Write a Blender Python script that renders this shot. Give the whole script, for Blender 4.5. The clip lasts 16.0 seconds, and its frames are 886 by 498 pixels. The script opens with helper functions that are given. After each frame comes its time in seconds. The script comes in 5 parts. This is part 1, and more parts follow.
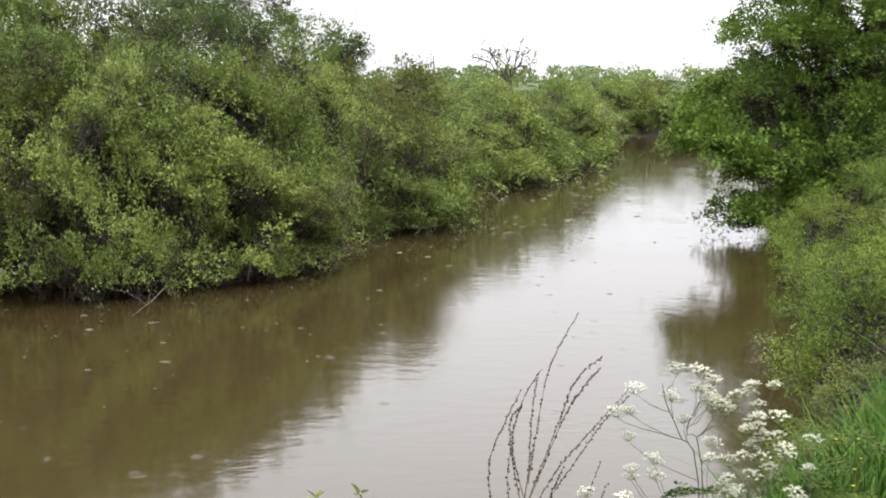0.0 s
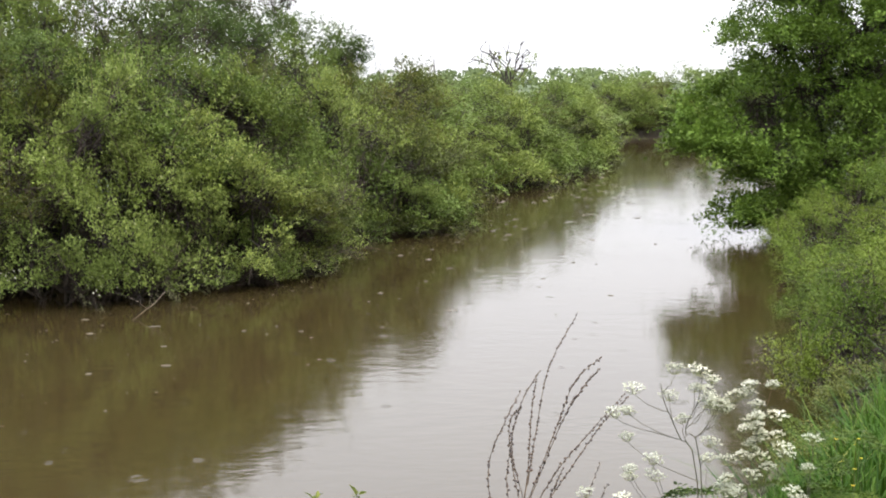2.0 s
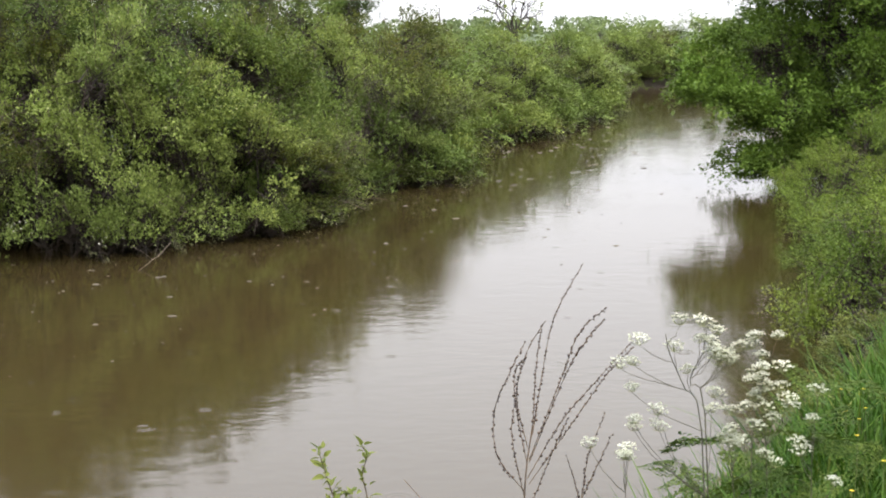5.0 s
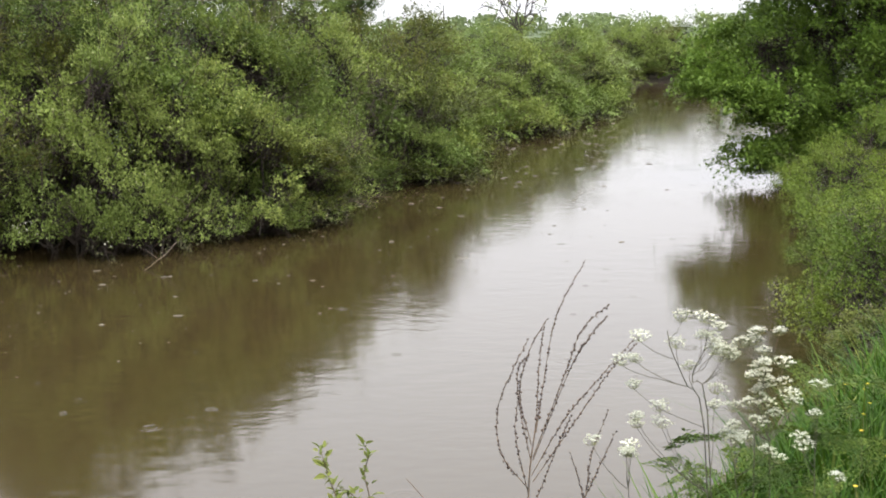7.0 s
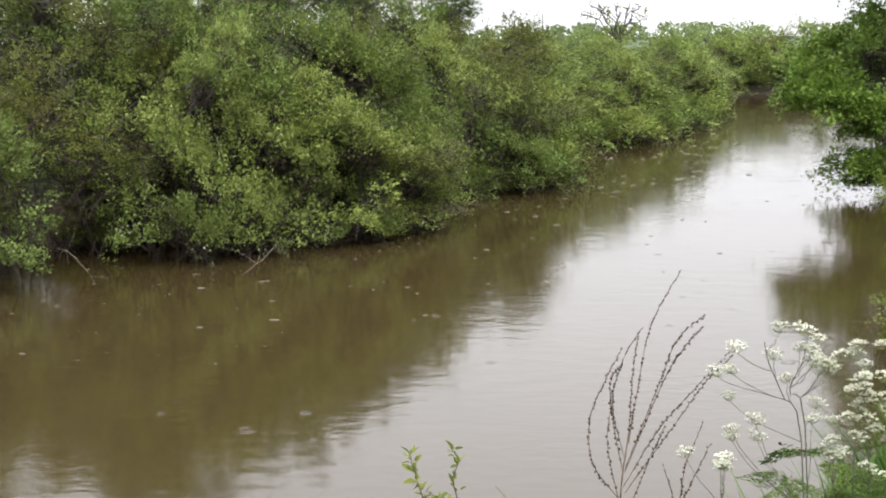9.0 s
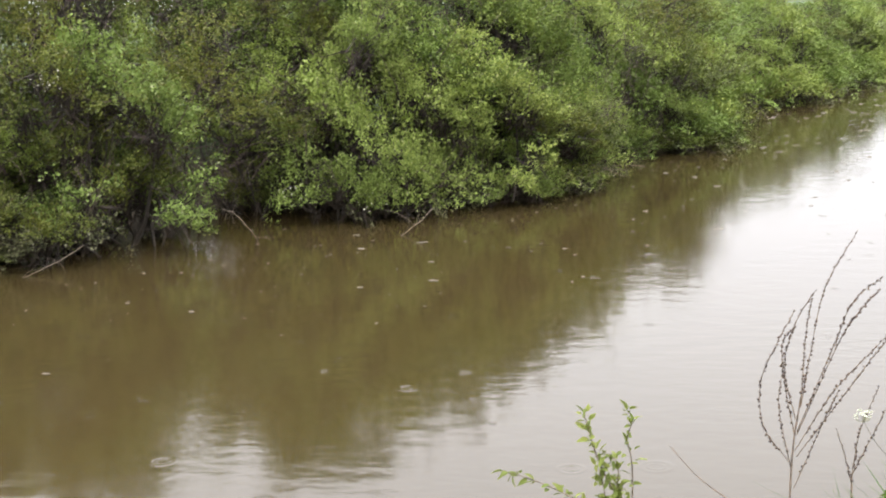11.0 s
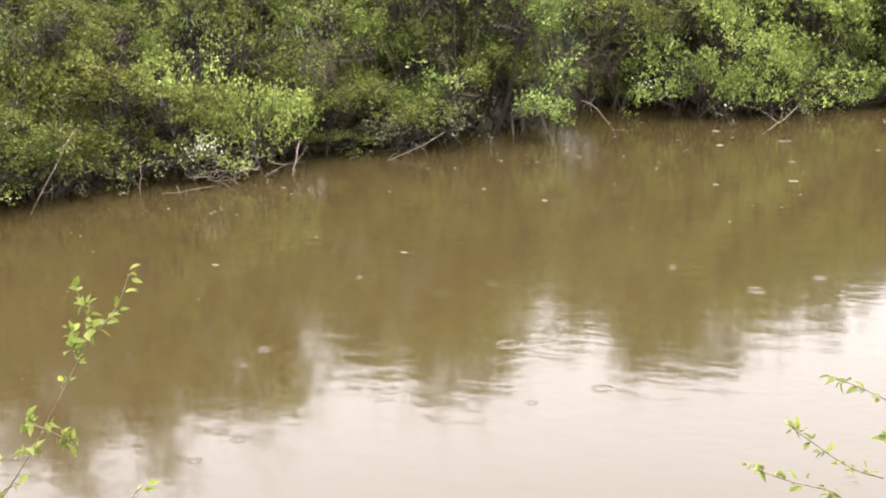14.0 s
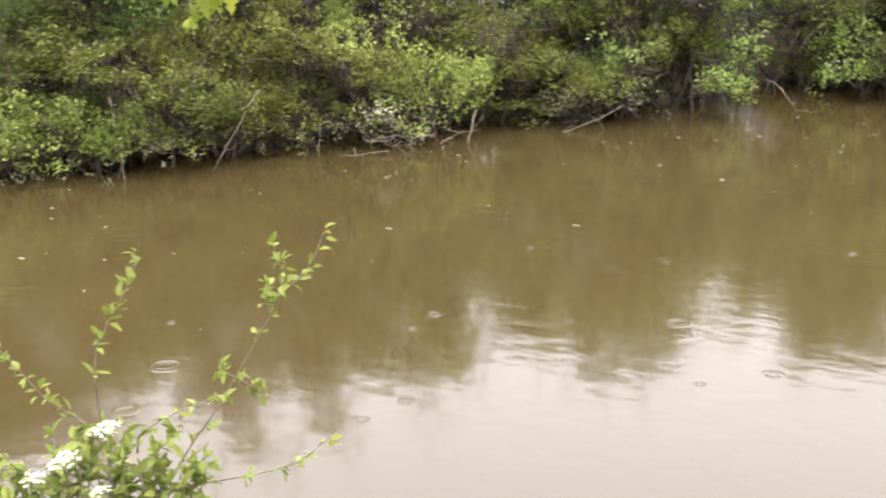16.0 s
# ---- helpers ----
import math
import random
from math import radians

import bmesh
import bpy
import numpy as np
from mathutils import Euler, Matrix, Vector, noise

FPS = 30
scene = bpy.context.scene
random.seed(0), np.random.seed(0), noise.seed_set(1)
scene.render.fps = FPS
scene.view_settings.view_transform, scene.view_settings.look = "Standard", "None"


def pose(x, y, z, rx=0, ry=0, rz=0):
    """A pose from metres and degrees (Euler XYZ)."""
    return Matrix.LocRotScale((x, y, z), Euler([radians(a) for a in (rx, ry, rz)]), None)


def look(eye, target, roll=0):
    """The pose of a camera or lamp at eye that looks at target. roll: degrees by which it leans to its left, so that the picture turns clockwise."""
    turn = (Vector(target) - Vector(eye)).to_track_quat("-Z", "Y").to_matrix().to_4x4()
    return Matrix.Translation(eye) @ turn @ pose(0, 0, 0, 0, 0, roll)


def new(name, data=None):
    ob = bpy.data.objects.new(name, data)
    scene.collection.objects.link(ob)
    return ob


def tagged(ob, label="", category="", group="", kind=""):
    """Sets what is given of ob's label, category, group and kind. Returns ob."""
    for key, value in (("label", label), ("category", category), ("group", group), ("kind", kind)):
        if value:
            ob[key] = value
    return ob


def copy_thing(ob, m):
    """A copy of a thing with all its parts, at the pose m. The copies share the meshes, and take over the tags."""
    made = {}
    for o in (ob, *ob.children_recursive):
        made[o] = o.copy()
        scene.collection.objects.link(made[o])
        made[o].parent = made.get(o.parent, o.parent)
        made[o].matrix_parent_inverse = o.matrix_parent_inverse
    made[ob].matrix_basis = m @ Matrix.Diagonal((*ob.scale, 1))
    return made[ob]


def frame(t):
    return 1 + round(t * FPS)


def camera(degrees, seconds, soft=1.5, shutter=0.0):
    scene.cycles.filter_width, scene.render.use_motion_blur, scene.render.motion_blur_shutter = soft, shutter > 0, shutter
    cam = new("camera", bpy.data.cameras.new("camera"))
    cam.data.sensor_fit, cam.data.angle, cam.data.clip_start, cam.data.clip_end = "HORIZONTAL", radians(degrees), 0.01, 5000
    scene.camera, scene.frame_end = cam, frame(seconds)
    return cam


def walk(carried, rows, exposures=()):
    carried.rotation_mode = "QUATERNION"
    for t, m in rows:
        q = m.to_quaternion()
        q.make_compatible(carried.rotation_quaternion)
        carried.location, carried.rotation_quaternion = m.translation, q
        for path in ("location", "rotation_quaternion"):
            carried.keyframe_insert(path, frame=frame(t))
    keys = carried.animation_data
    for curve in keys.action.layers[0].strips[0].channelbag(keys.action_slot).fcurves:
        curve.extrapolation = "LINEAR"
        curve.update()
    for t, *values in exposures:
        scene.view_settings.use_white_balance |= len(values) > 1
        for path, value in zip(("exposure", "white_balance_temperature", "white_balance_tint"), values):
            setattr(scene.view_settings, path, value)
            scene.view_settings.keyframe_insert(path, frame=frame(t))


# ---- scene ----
cam = camera(36.93, 16.0, soft=2.0, shutter=0.35)
PATH = [
    (0.0, pose(-0.003, -0.011, 3.412, 82.70, -0.12, -0.00)),
    (0.5, pose(0.003, -0.006, 3.413, 82.51, -0.06, 0.11)),
    (1.0, pose(0.004, -0.010, 3.411, 82.81, -0.06, 0.03)),
    (1.5, pose(0.005, -0.010, 3.411, 82.75, 0.09, 0.07)),
    (2.0, pose(0.006, -0.007, 3.407, 82.82, 0.15, 0.02)),
    (2.5, pose(0.005, -0.001, 3.406, 81.90, -0.01, -0.02)),
    (3.0, pose(0.004, 0.010, 3.404, 81.16, -0.09, 0.13)),
    (3.5, pose(0.004, 0.018, 3.400, 80.68, 0.02, 0.12)),
    (4.0, pose(0.003, 0.006, 3.405, 80.57, 0.08, 0.16)),
    (4.2, pose(0.003, 0.006, 3.405, 80.58, 0.10, 0.18)),
    (6.3, pose(0.018, -0.004, 3.410, 80.80, 0.55, 0.35)),
    (6.5, pose(0.018, -0.004, 3.410, 80.76, 0.58, 0.37)),
    (7.0, pose(0.021, 0.005, 3.408, 80.57, 0.74, 0.44)),
    (7.5, pose(0.023, 0.018, 3.404, 80.68, 0.90, 0.66)),
    (8.0, pose(0.034, 0.039, 3.399, 80.94, 0.95, 1.14)),
    (8.5, pose(0.031, 0.023, 3.403, 80.66, 1.02, 3.34)),
    (9.0, pose(0.027, 0.022, 3.398, 80.99, 0.58, 4.65)),
    (9.2, pose(0.027, 0.022, 3.398, 80.85, 0.45, 5.29)),
    (11.3, pose(-0.020, -0.020, 3.400, 78.65, 1.95, 12.10)),
    (11.5, pose(-0.026, -0.026, 3.398, 78.04, 2.15, 12.86)),
    (12.0, pose(-0.055, -0.019, 3.380, 78.55, 1.96, 18.46)),
    (12.5, pose(0.012, -0.006, 3.395, 77.28, 1.56, 23.50)),
    (13.0, pose(0.032, 0.025, 3.367, 76.68, 1.27, 25.15)),
    (13.5, pose(0.006, 0.055, 3.349, 76.22, 1.97, 26.15)),
    (14.0, pose(0.042, 0.030, 3.379, 75.39, 2.13, 26.87)),
    (14.5, pose(0.012, 0.028, 3.370, 74.79, 2.12, 27.47)),
    (15.0, pose(0.018, 0.038, 3.369, 74.67, 2.00, 28.63)),
    (15.5, pose(0.014, 0.022, 3.377, 74.46, 1.65, 30.78)),
    (16.0, pose(0.005, 0.002, 3.378, 74.36, 1.19, 34.57)),
]
EXPOSURES = [(0.0, 0.02, 6500, 10), (4.0, -0.01, 6500, 10), (8.0, 0.0, 6500, 10), (9.0, 0.01, 6500, 10), (11.3, 0.55, 6550, 10.5), (12.2, 1.17, 6800, 11.5), (12.8, 1.28, 6900, 12.5), (13.8, 1.11, 6800, 13.5), (14.8, 0.99, 6750, 13.5), (16.0, 1.03, 6700, 13.5)]
walk(cam, PATH, EXPOSURES)

# ---- light: bright overcast sky, light rain ----
world = bpy.data.worlds.new("world")
scene.world = world
world.use_nodes = True
wn, wl = world.node_tree.nodes, world.node_tree.links
wn.clear()
sky = wn.new("ShaderNodeTexSky")
sky.sky_type, sky.sun_disc = "NISHITA", False
sky.sun_elevation, sky.sun_rotation = radians(62), radians(155)
sky.air_density, sky.dust_density, sky.ozone_density = 1.0, 1.0, 1.0
grey = wn.new("ShaderNodeHueSaturation")
grey.inputs["Saturation"].default_value = 0.16
bg = wn.new("ShaderNodeBackground")
bg.inputs["Strength"].default_value = 0.138
wout = wn.new("ShaderNodeOutputWorld")
wl.new(sky.outputs["Color"], grey.inputs["Color"])
cloud = wn.new("ShaderNodeMix")
cloud.data_type = "RGBA"
cloud.inputs[0].default_value = 0.8
cloud.inputs[7].default_value = (14.0, 14.0, 14.8, 1)
wl.new(grey.outputs["Color"], cloud.inputs[6])
# an overcast sky is brighter overhead than at the horizon
where = wn.new("ShaderNodeTexCoord")
high = wn.new("ShaderNodeSeparateXYZ")
lift = wn.new("ShaderNodeMath")
lift.operation, lift.use_clamp = "MULTIPLY_ADD", False
lift.inputs[1].default_value, lift.inputs[2].default_value = 2.5, 0.74
full = wn.new("ShaderNodeVectorMath")
full.operation = "SCALE"
wl.new(where.outputs["Generated"], high.inputs["Vector"])
wl.new(high.outputs["Z"], lift.inputs[0])
wl.new(cloud.outputs[2], full.inputs[0])
wl.new(lift.outputs["Value"], full.inputs["Scale"])
wl.new(full.outputs["Vector"], bg.inputs["Color"])
wl.new(bg.outputs["Background"], wout.inputs["Surface"])

sun = new("sun", bpy.data.lights.new("sun", "SUN"))
sun.data.energy, sun.data.angle, sun.data.color = 1.5, radians(25), (1.0, 0.97, 0.92)
sun.matrix_world = look((16, -34, 70), (0, 0, 0))

# ---- materials ----


def material(name):
    m = bpy.data.materials.new(name)
    m.use_nodes = True
    n, l = m.node_tree.nodes, m.node_tree.links
    n.clear()
    out = n.new("ShaderNodeOutputMaterial")
    p = n.new("ShaderNodeBsdfPrincipled")
    l.new(p.outputs["BSDF"], out.inputs["Surface"])
    return m, n, l, p, out


def ramp(n, stops):
    r = n.new("ShaderNodeValToRGB")
    e = r.color_ramp.elements
    while len(e) < len(stops):
        e.new(0.5)
    for k, (pos, col) in zip(e, stops):
        k.position, k.color = pos, (*col, 1)
    return r


def noise_tex(n, l, scale, detail=4.0, coords="Object", stretch=None):
    t = n.new("ShaderNodeTexCoord")
    x = n.new("ShaderNodeTexNoise")
    x.inputs["Scale"].default_value, x.inputs["Detail"].default_value = scale, detail
    if stretch:
        mp = n.new("ShaderNodeMapping")
        mp.inputs["Scale"].default_value = stretch
        l.new(t.outputs[coords], mp.inputs["Vector"])
        l.new(mp.outputs["Vector"], x.inputs["Vector"])
    else:
        l.new(t.outputs[coords], x.inputs["Vector"])
    return x


def mix_colour(n, l, a, b, fac, mode="MIX"):
    m = n.new("ShaderNodeMix")
    m.data_type, m.blend_type = "RGBA", mode
    for socket, v in (("A", a), ("B", b)):
        s = [i for i in m.inputs if i.name == socket and i.type == "RGBA"][0]
        if isinstance(v, tuple):
            s.default_value = (*v, 1)
        else:
            l.new(v, s)
    f = [i for i in m.inputs if i.name == "Factor" and i.type == "VALUE"][0]
    if isinstance(fac, float):
        f.default_value = fac
    else:
        l.new(fac, f)
    return [o for o in m.outputs if o.type == "RGBA"][0]


def leaf_material(name, stops, tint=(0.95, 1.0, 0.8), patch=1.2, glow=0.2, rough=0.55, patch_to=(0.55, 0.55, 0.5)):
    """Leaves: each island its own green, patches of other tone, light shining through."""
    m, n, l, p, out = material(name)
    geo = n.new("ShaderNodeNewGeometry")
    r = ramp(n, stops)
    l.new(geo.outputs["Random Per Island"], r.inputs["Fac"])
    info = n.new("ShaderNodeObjectInfo")
    hs = n.new("ShaderNodeHueSaturation")
    sw = n.new("ShaderNodeMapRange")
    sw.inputs["To Min"].default_value, sw.inputs["To Max"].default_value = 0.487, 0.513
    l.new(info.outputs["Random"], sw.inputs["Value"])
    l.new(sw.outputs["Result"], hs.inputs["Hue"])
    vw = n.new("ShaderNodeMapRange")
    vw.inputs["To Min"].default_value, vw.inputs["To Max"].default_value = 1.22, 0.8
    l.new(info.outputs["Random"], vw.inputs["Value"])
    l.new(vw.outputs["Result"], hs.inputs["Value"])
    l.new(r.outputs["Color"], hs.inputs["Color"])
    nz = noise_tex(n, l, patch, 3.0)
    rr = ramp(n, [(0.38, (1, 1, 1)), (0.62, patch_to)])
    l.new(nz.outputs["Fac"], rr.inputs["Fac"])
    c = mix_colour(n, l, hs.outputs["Color"], rr.outputs["Color"], 1.0, "MULTIPLY")
    l.new(c, p.inputs["Base Color"])
    p.inputs["Roughness"].default_value = rough
    p.inputs["Specular IOR Level"].default_value = 0.1
    tr = n.new("ShaderNodeBsdfTranslucent")
    tc = mix_colour(n, l, c, tint, 1.0, "MULTIPLY")
    l.new(tc, tr.inputs["Color"])
    mx = n.new("ShaderNodeMixShader")
    mx.inputs["Fac"].default_value = glow
    l.new(p.outputs["BSDF"], mx.inputs[1])
    l.new(tr.outputs["BSDF"], mx.inputs[2])
    l.new(mx.outputs["Shader"], out.inputs["Surface"])
    return m


def rough_material(name, dark, light, scale, rough=0.85, bump=0.4, stretch=None):
    m, n, l, p, out = material(name)
    a = noise_tex(n, l, scale, 6.0, stretch=stretch)
    b = noise_tex(n, l, scale * 0.13, 3.0)
    r = ramp(n, [(0.3, dark), (0.7, light)])
    l.new(a.outputs["Fac"], r.inputs["Fac"])
    r2 = ramp(n, [(0.3, (0.7, 0.7, 0.7)), (0.7, (1.15, 1.12, 1.08))])
    l.new(b.outputs["Fac"], r2.inputs["Fac"])
    l.new(mix_colour(n, l, r.outputs["Color"], r2.outputs["Color"], 1.0, "MULTIPLY"), p.inputs["Base Color"])
    p.inputs["Roughness"].default_value = rough
    bp = n.new("ShaderNodeBump")
    bp.inputs["Strength"].default_value, bp.inputs["Distance"].default_value = bump, 0.02
    l.new(a.outputs["Fac"], bp.inputs["Height"])
    l.new(bp.outputs["Normal"], p.inputs["Normal"])
    return m


LEAF_HAWTHORN = leaf_material("hawthorn_leaf", [(0.0, (0.077, 0.1089, 0.0232)), (0.5, (0.1448, 0.1963, 0.0425)), (0.97, (0.1812, 0.2337, 0.0541)), (1.0, (0.2877, 0.3123, 0.1499))])
# hawthorn green brightened: light on the front row put into the colour
LEAF_FRONT_LIT = leaf_material("front_lit_leaf", [(0.0, (0.1012, 0.1376, 0.034)), (0.5, (0.1902, 0.2481, 0.0622)), (0.97, (0.2381, 0.2954, 0.0792)), (1.0, (0.3781, 0.3949, 0.2195))])
# hawthorn green darkened to stand in for shade in the tall crowns
LEAF_HAWTHORN_SHADED = leaf_material("shaded_hawthorn_leaf", [(0.0, (0.0479, 0.0734, 0.0165)), (0.5, (0.0901, 0.1325, 0.0302)), (0.97, (0.1127, 0.1578, 0.0384)), (1.0, (0.1789, 0.2108, 0.1066))])
LEAF_OLIVE = leaf_material("olive_leaf", [(0.0, (0.0484, 0.0603, 0.0153)), (0.5, (0.0937, 0.1139, 0.0263)), (0.94, (0.1227, 0.1428, 0.0323)), (0.97, (0.1292, 0.1062, 0.0467)), (1.0, (0.218, 0.2465, 0.153))], patch_to=(0.78, 0.72, 0.56))
LEAF_WILLOW = leaf_material("willow_leaf", [(0.0, (0.142, 0.195, 0.0452)), (0.5, (0.176, 0.234, 0.0542)), (1.0, (0.209, 0.27, 0.0705))])
LEAF_TREE = leaf_material("maple_leaf", [(0.0, (0.0557, 0.099, 0.0155)), (0.5, (0.1051, 0.1778, 0.0279)), (1.0, (0.1451, 0.2194, 0.0387))])
LEAF_SHRUB = leaf_material("shrub_leaf", [(0.0, (0.056, 0.0872, 0.0128)), (0.5, (0.1052, 0.1535, 0.0243)), (1.0, (0.1363, 0.1858, 0.0339))], patch_to=(0.75, 0.75, 0.65))
LEAF_SILT = leaf_material("silted_leaf", [(0.0, (0.0618, 0.0701, 0.0325)), (0.6, (0.1232, 0.1232, 0.0631)), (0.95, (0.1949, 0.1904, 0.1142)), (1.0, (0.3506, 0.3405, 0.2565))])
# distant haze is put into this leaf colour: paler, bluer green
LEAF_HAZED = leaf_material("hazed_leaf", [(0.0, (0.13, 0.17, 0.075)), (1.0, (0.19, 0.23, 0.11))], patch=0.05, patch_to=(0.8, 0.8, 0.8))
LEAF_YOUNG = leaf_material("young_leaf", [(0.0, (0.0774, 0.107, 0.0252)), (0.5, (0.129, 0.16, 0.0378)), (0.9, (0.2064, 0.2232, 0.0585)), (1.0, (0.1892, 0.1395, 0.054))], patch=9.0, patch_to=(0.8, 0.8, 0.7), glow=0.35)
LEAF_LIME = leaf_material("lime_leaf", [(0.0, (0.1, 0.135, 0.018)), (1.0, (0.18, 0.2, 0.03))], patch=14.0, patch_to=(0.85, 0.85, 0.7), glow=0.5)
GRASS = leaf_material("grass_blade", [(0.0, (0.0199, 0.054, 0.0049)), (0.5, (0.043, 0.0972, 0.00884)), (0.93, (0.0729, 0.13, 0.0147)), (1.0, (0.186, 0.194, 0.049))], patch=0.8)
FROND = leaf_material("frond_leaf", [(0.0, (0.032, 0.06, 0.01)), (1.0, (0.08, 0.117, 0.02))], patch=3.0)
PETAL = leaf_material("white_petal", [(0.0, (0.32, 0.345, 0.24)), (0.5, (0.52, 0.53, 0.43)), (1.0, (0.68, 0.685, 0.6))], tint=(1, 1, 0.95), patch=20.0, patch_to=(0.9, 0.9, 0.85), glow=0.25)
YELLOW_PETAL = leaf_material("yellow_petal", [(0.0, (0.6, 0.46, 0.04)), (1.0, (0.7, 0.58, 0.08))], tint=(1, 1, 0.6), glow=0.2)
BARK = rough_material("bark", (0.016, 0.012, 0.008), (0.042, 0.033, 0.023), 30.0, bump=0.6, stretch=(1, 1, 0.3))
# brown twigs inside crowns, taken near black to paint the hollows' shade
SHADED_TWIG = rough_material("shaded_twig", (0.009, 0.006, 0.003), (0.025, 0.015, 0.007), 12.0)
TWIG = rough_material("bare_twig", (0.03, 0.021, 0.013), (0.085, 0.062, 0.042), 40.0)
DEADWOOD = rough_material("dead_wood", (0.06, 0.047, 0.033), (0.16, 0.13, 0.098), 25.0)
SHOOT_BARK = rough_material("shoot_bark", (0.05, 0.035, 0.022), (0.12, 0.09, 0.055), 60.0, rough=0.6)
GREEN_STEM = rough_material("green_stem", (0.07, 0.1, 0.03), (0.16, 0.17, 0.06), 40.0, rough=0.6)
FLOWER_STEM = rough_material("flower_stem", (0.03, 0.032, 0.018), (0.075, 0.068, 0.042), 60.0)
DRY_STEM = rough_material("dry_stem", (0.07, 0.05, 0.035), (0.17, 0.12, 0.08), 60.0)
SEED = rough_material("dry_seed", (0.03, 0.02, 0.016), (0.09, 0.06, 0.045), 80.0)
POLE_WOOD = rough_material("pole_wood", (0.06, 0.05, 0.04), (0.14, 0.12, 0.1), 4.0)
FOAM = rough_material("foam", (0.055, 0.044, 0.028), (0.13, 0.11, 0.075), 3.0, rough=0.6)
BLOSSOM = rough_material("old_blossom", (0.22, 0.22, 0.17), (0.42, 0.41, 0.34), 20.0)

# earth with grass on the flat and mud by the water
SOIL, n, l, p, out = material("soil")
a, b = noise_tex(n, l, 9.0, 8.0), noise_tex(n, l, 0.7, 4.0)
mud = ramp(n, [(0.3, (0.035, 0.025, 0.015)), (0.7, (0.085, 0.062, 0.04))])
turf = ramp(n, [(0.3, (0.019, 0.038, 0.008)), (0.7, (0.048, 0.072, 0.016))])
l.new(a.outputs["Fac"], mud.inputs["Fac"])
l.new(a.outputs["Fac"], turf.inputs["Fac"])
geo = n.new("ShaderNodeNewGeometry")
sep = n.new("ShaderNodeSeparateXYZ")
l.new(geo.outputs["Position"], sep.inputs["Vector"])
lift = n.new("ShaderNodeMath")
lift.operation = "MULTIPLY_ADD"
l.new(b.outputs["Fac"], lift.inputs[0])
lift.inputs[1].default_value = 0.8
l.new(sep.outputs["Z"], lift.inputs[2])
step = n.new("ShaderNodeMapRange")
step.inputs["From Min"].default_value, step.inputs["From Max"].default_value = 0.8, 1.3
l.new(lift.outputs["Value"], step.inputs["Value"])
l.new(mix_colour(n, l, mud.outputs["Color"], turf.outputs["Color"], step.outputs["Result"]), p.inputs["Base Color"])
p.inputs["Roughness"].default_value = 0.9
bp = n.new("ShaderNodeBump")
bp.inputs["Strength"].default_value, bp.inputs["Distance"].default_value = 0.8, 0.05
l.new(a.outputs["Fac"], bp.inputs["Height"])
l.new(bp.outputs["Normal"], p.inputs["Normal"])

# muddy river water: silt colour under a clear reflecting skin
WATER, n, l, p, out = material("river_water")
silt = noise_tex(n, l, 0.25, 4.0)
sr = ramp(n, [(0.3, (0.0285, 0.0205, 0.0075)), (0.7, (0.033, 0.024, 0.0092))])
l.new(silt.outputs["Fac"], sr.inputs["Fac"])
l.new(sr.outputs["Color"], p.inputs["Base Color"])
p.inputs["Roughness"].default_value = 0.075
p.inputs["IOR"].default_value = 1.333
swell = noise_tex(n, l, 2.4, 2.5, stretch=(1.0, 1.4, 1.0))
fine = noise_tex(n, l, 7.0, 3.0, stretch=(1.0, 1.5, 1.0))
calm = noise_tex(n, l, 0.22, 2.0)
cr = n.new("ShaderNodeMapRange")
cr.inputs["From Min"].default_value, cr.inputs["From Max"].default_value = 0.4, 0.65
l.new(calm.outputs["Fac"], cr.inputs["Value"])
fm = n.new("ShaderNodeMath")
fm.operation = "MULTIPLY"
l.new(fine.outputs["Fac"], fm.inputs[0])
l.new(cr.outputs["Result"], fm.inputs[1])
b1 = n.new("ShaderNodeBump")
b1.inputs["Strength"].default_value, b1.inputs["Distance"].default_value = 0.09, 0.035
l.new(swell.outputs["Fac"], b1.inputs["Height"])
b2 = n.new("ShaderNodeBump")
b2.inputs["Strength"].default_value, b2.inputs["Distance"].default_value = 0.28, 0.012
l.new(fm.outputs["Value"], b2.inputs["Height"])
l.new(b1.outputs["Normal"], b2.inputs["Normal"])
l.new(b2.outputs["Normal"], p.inputs["Normal"])


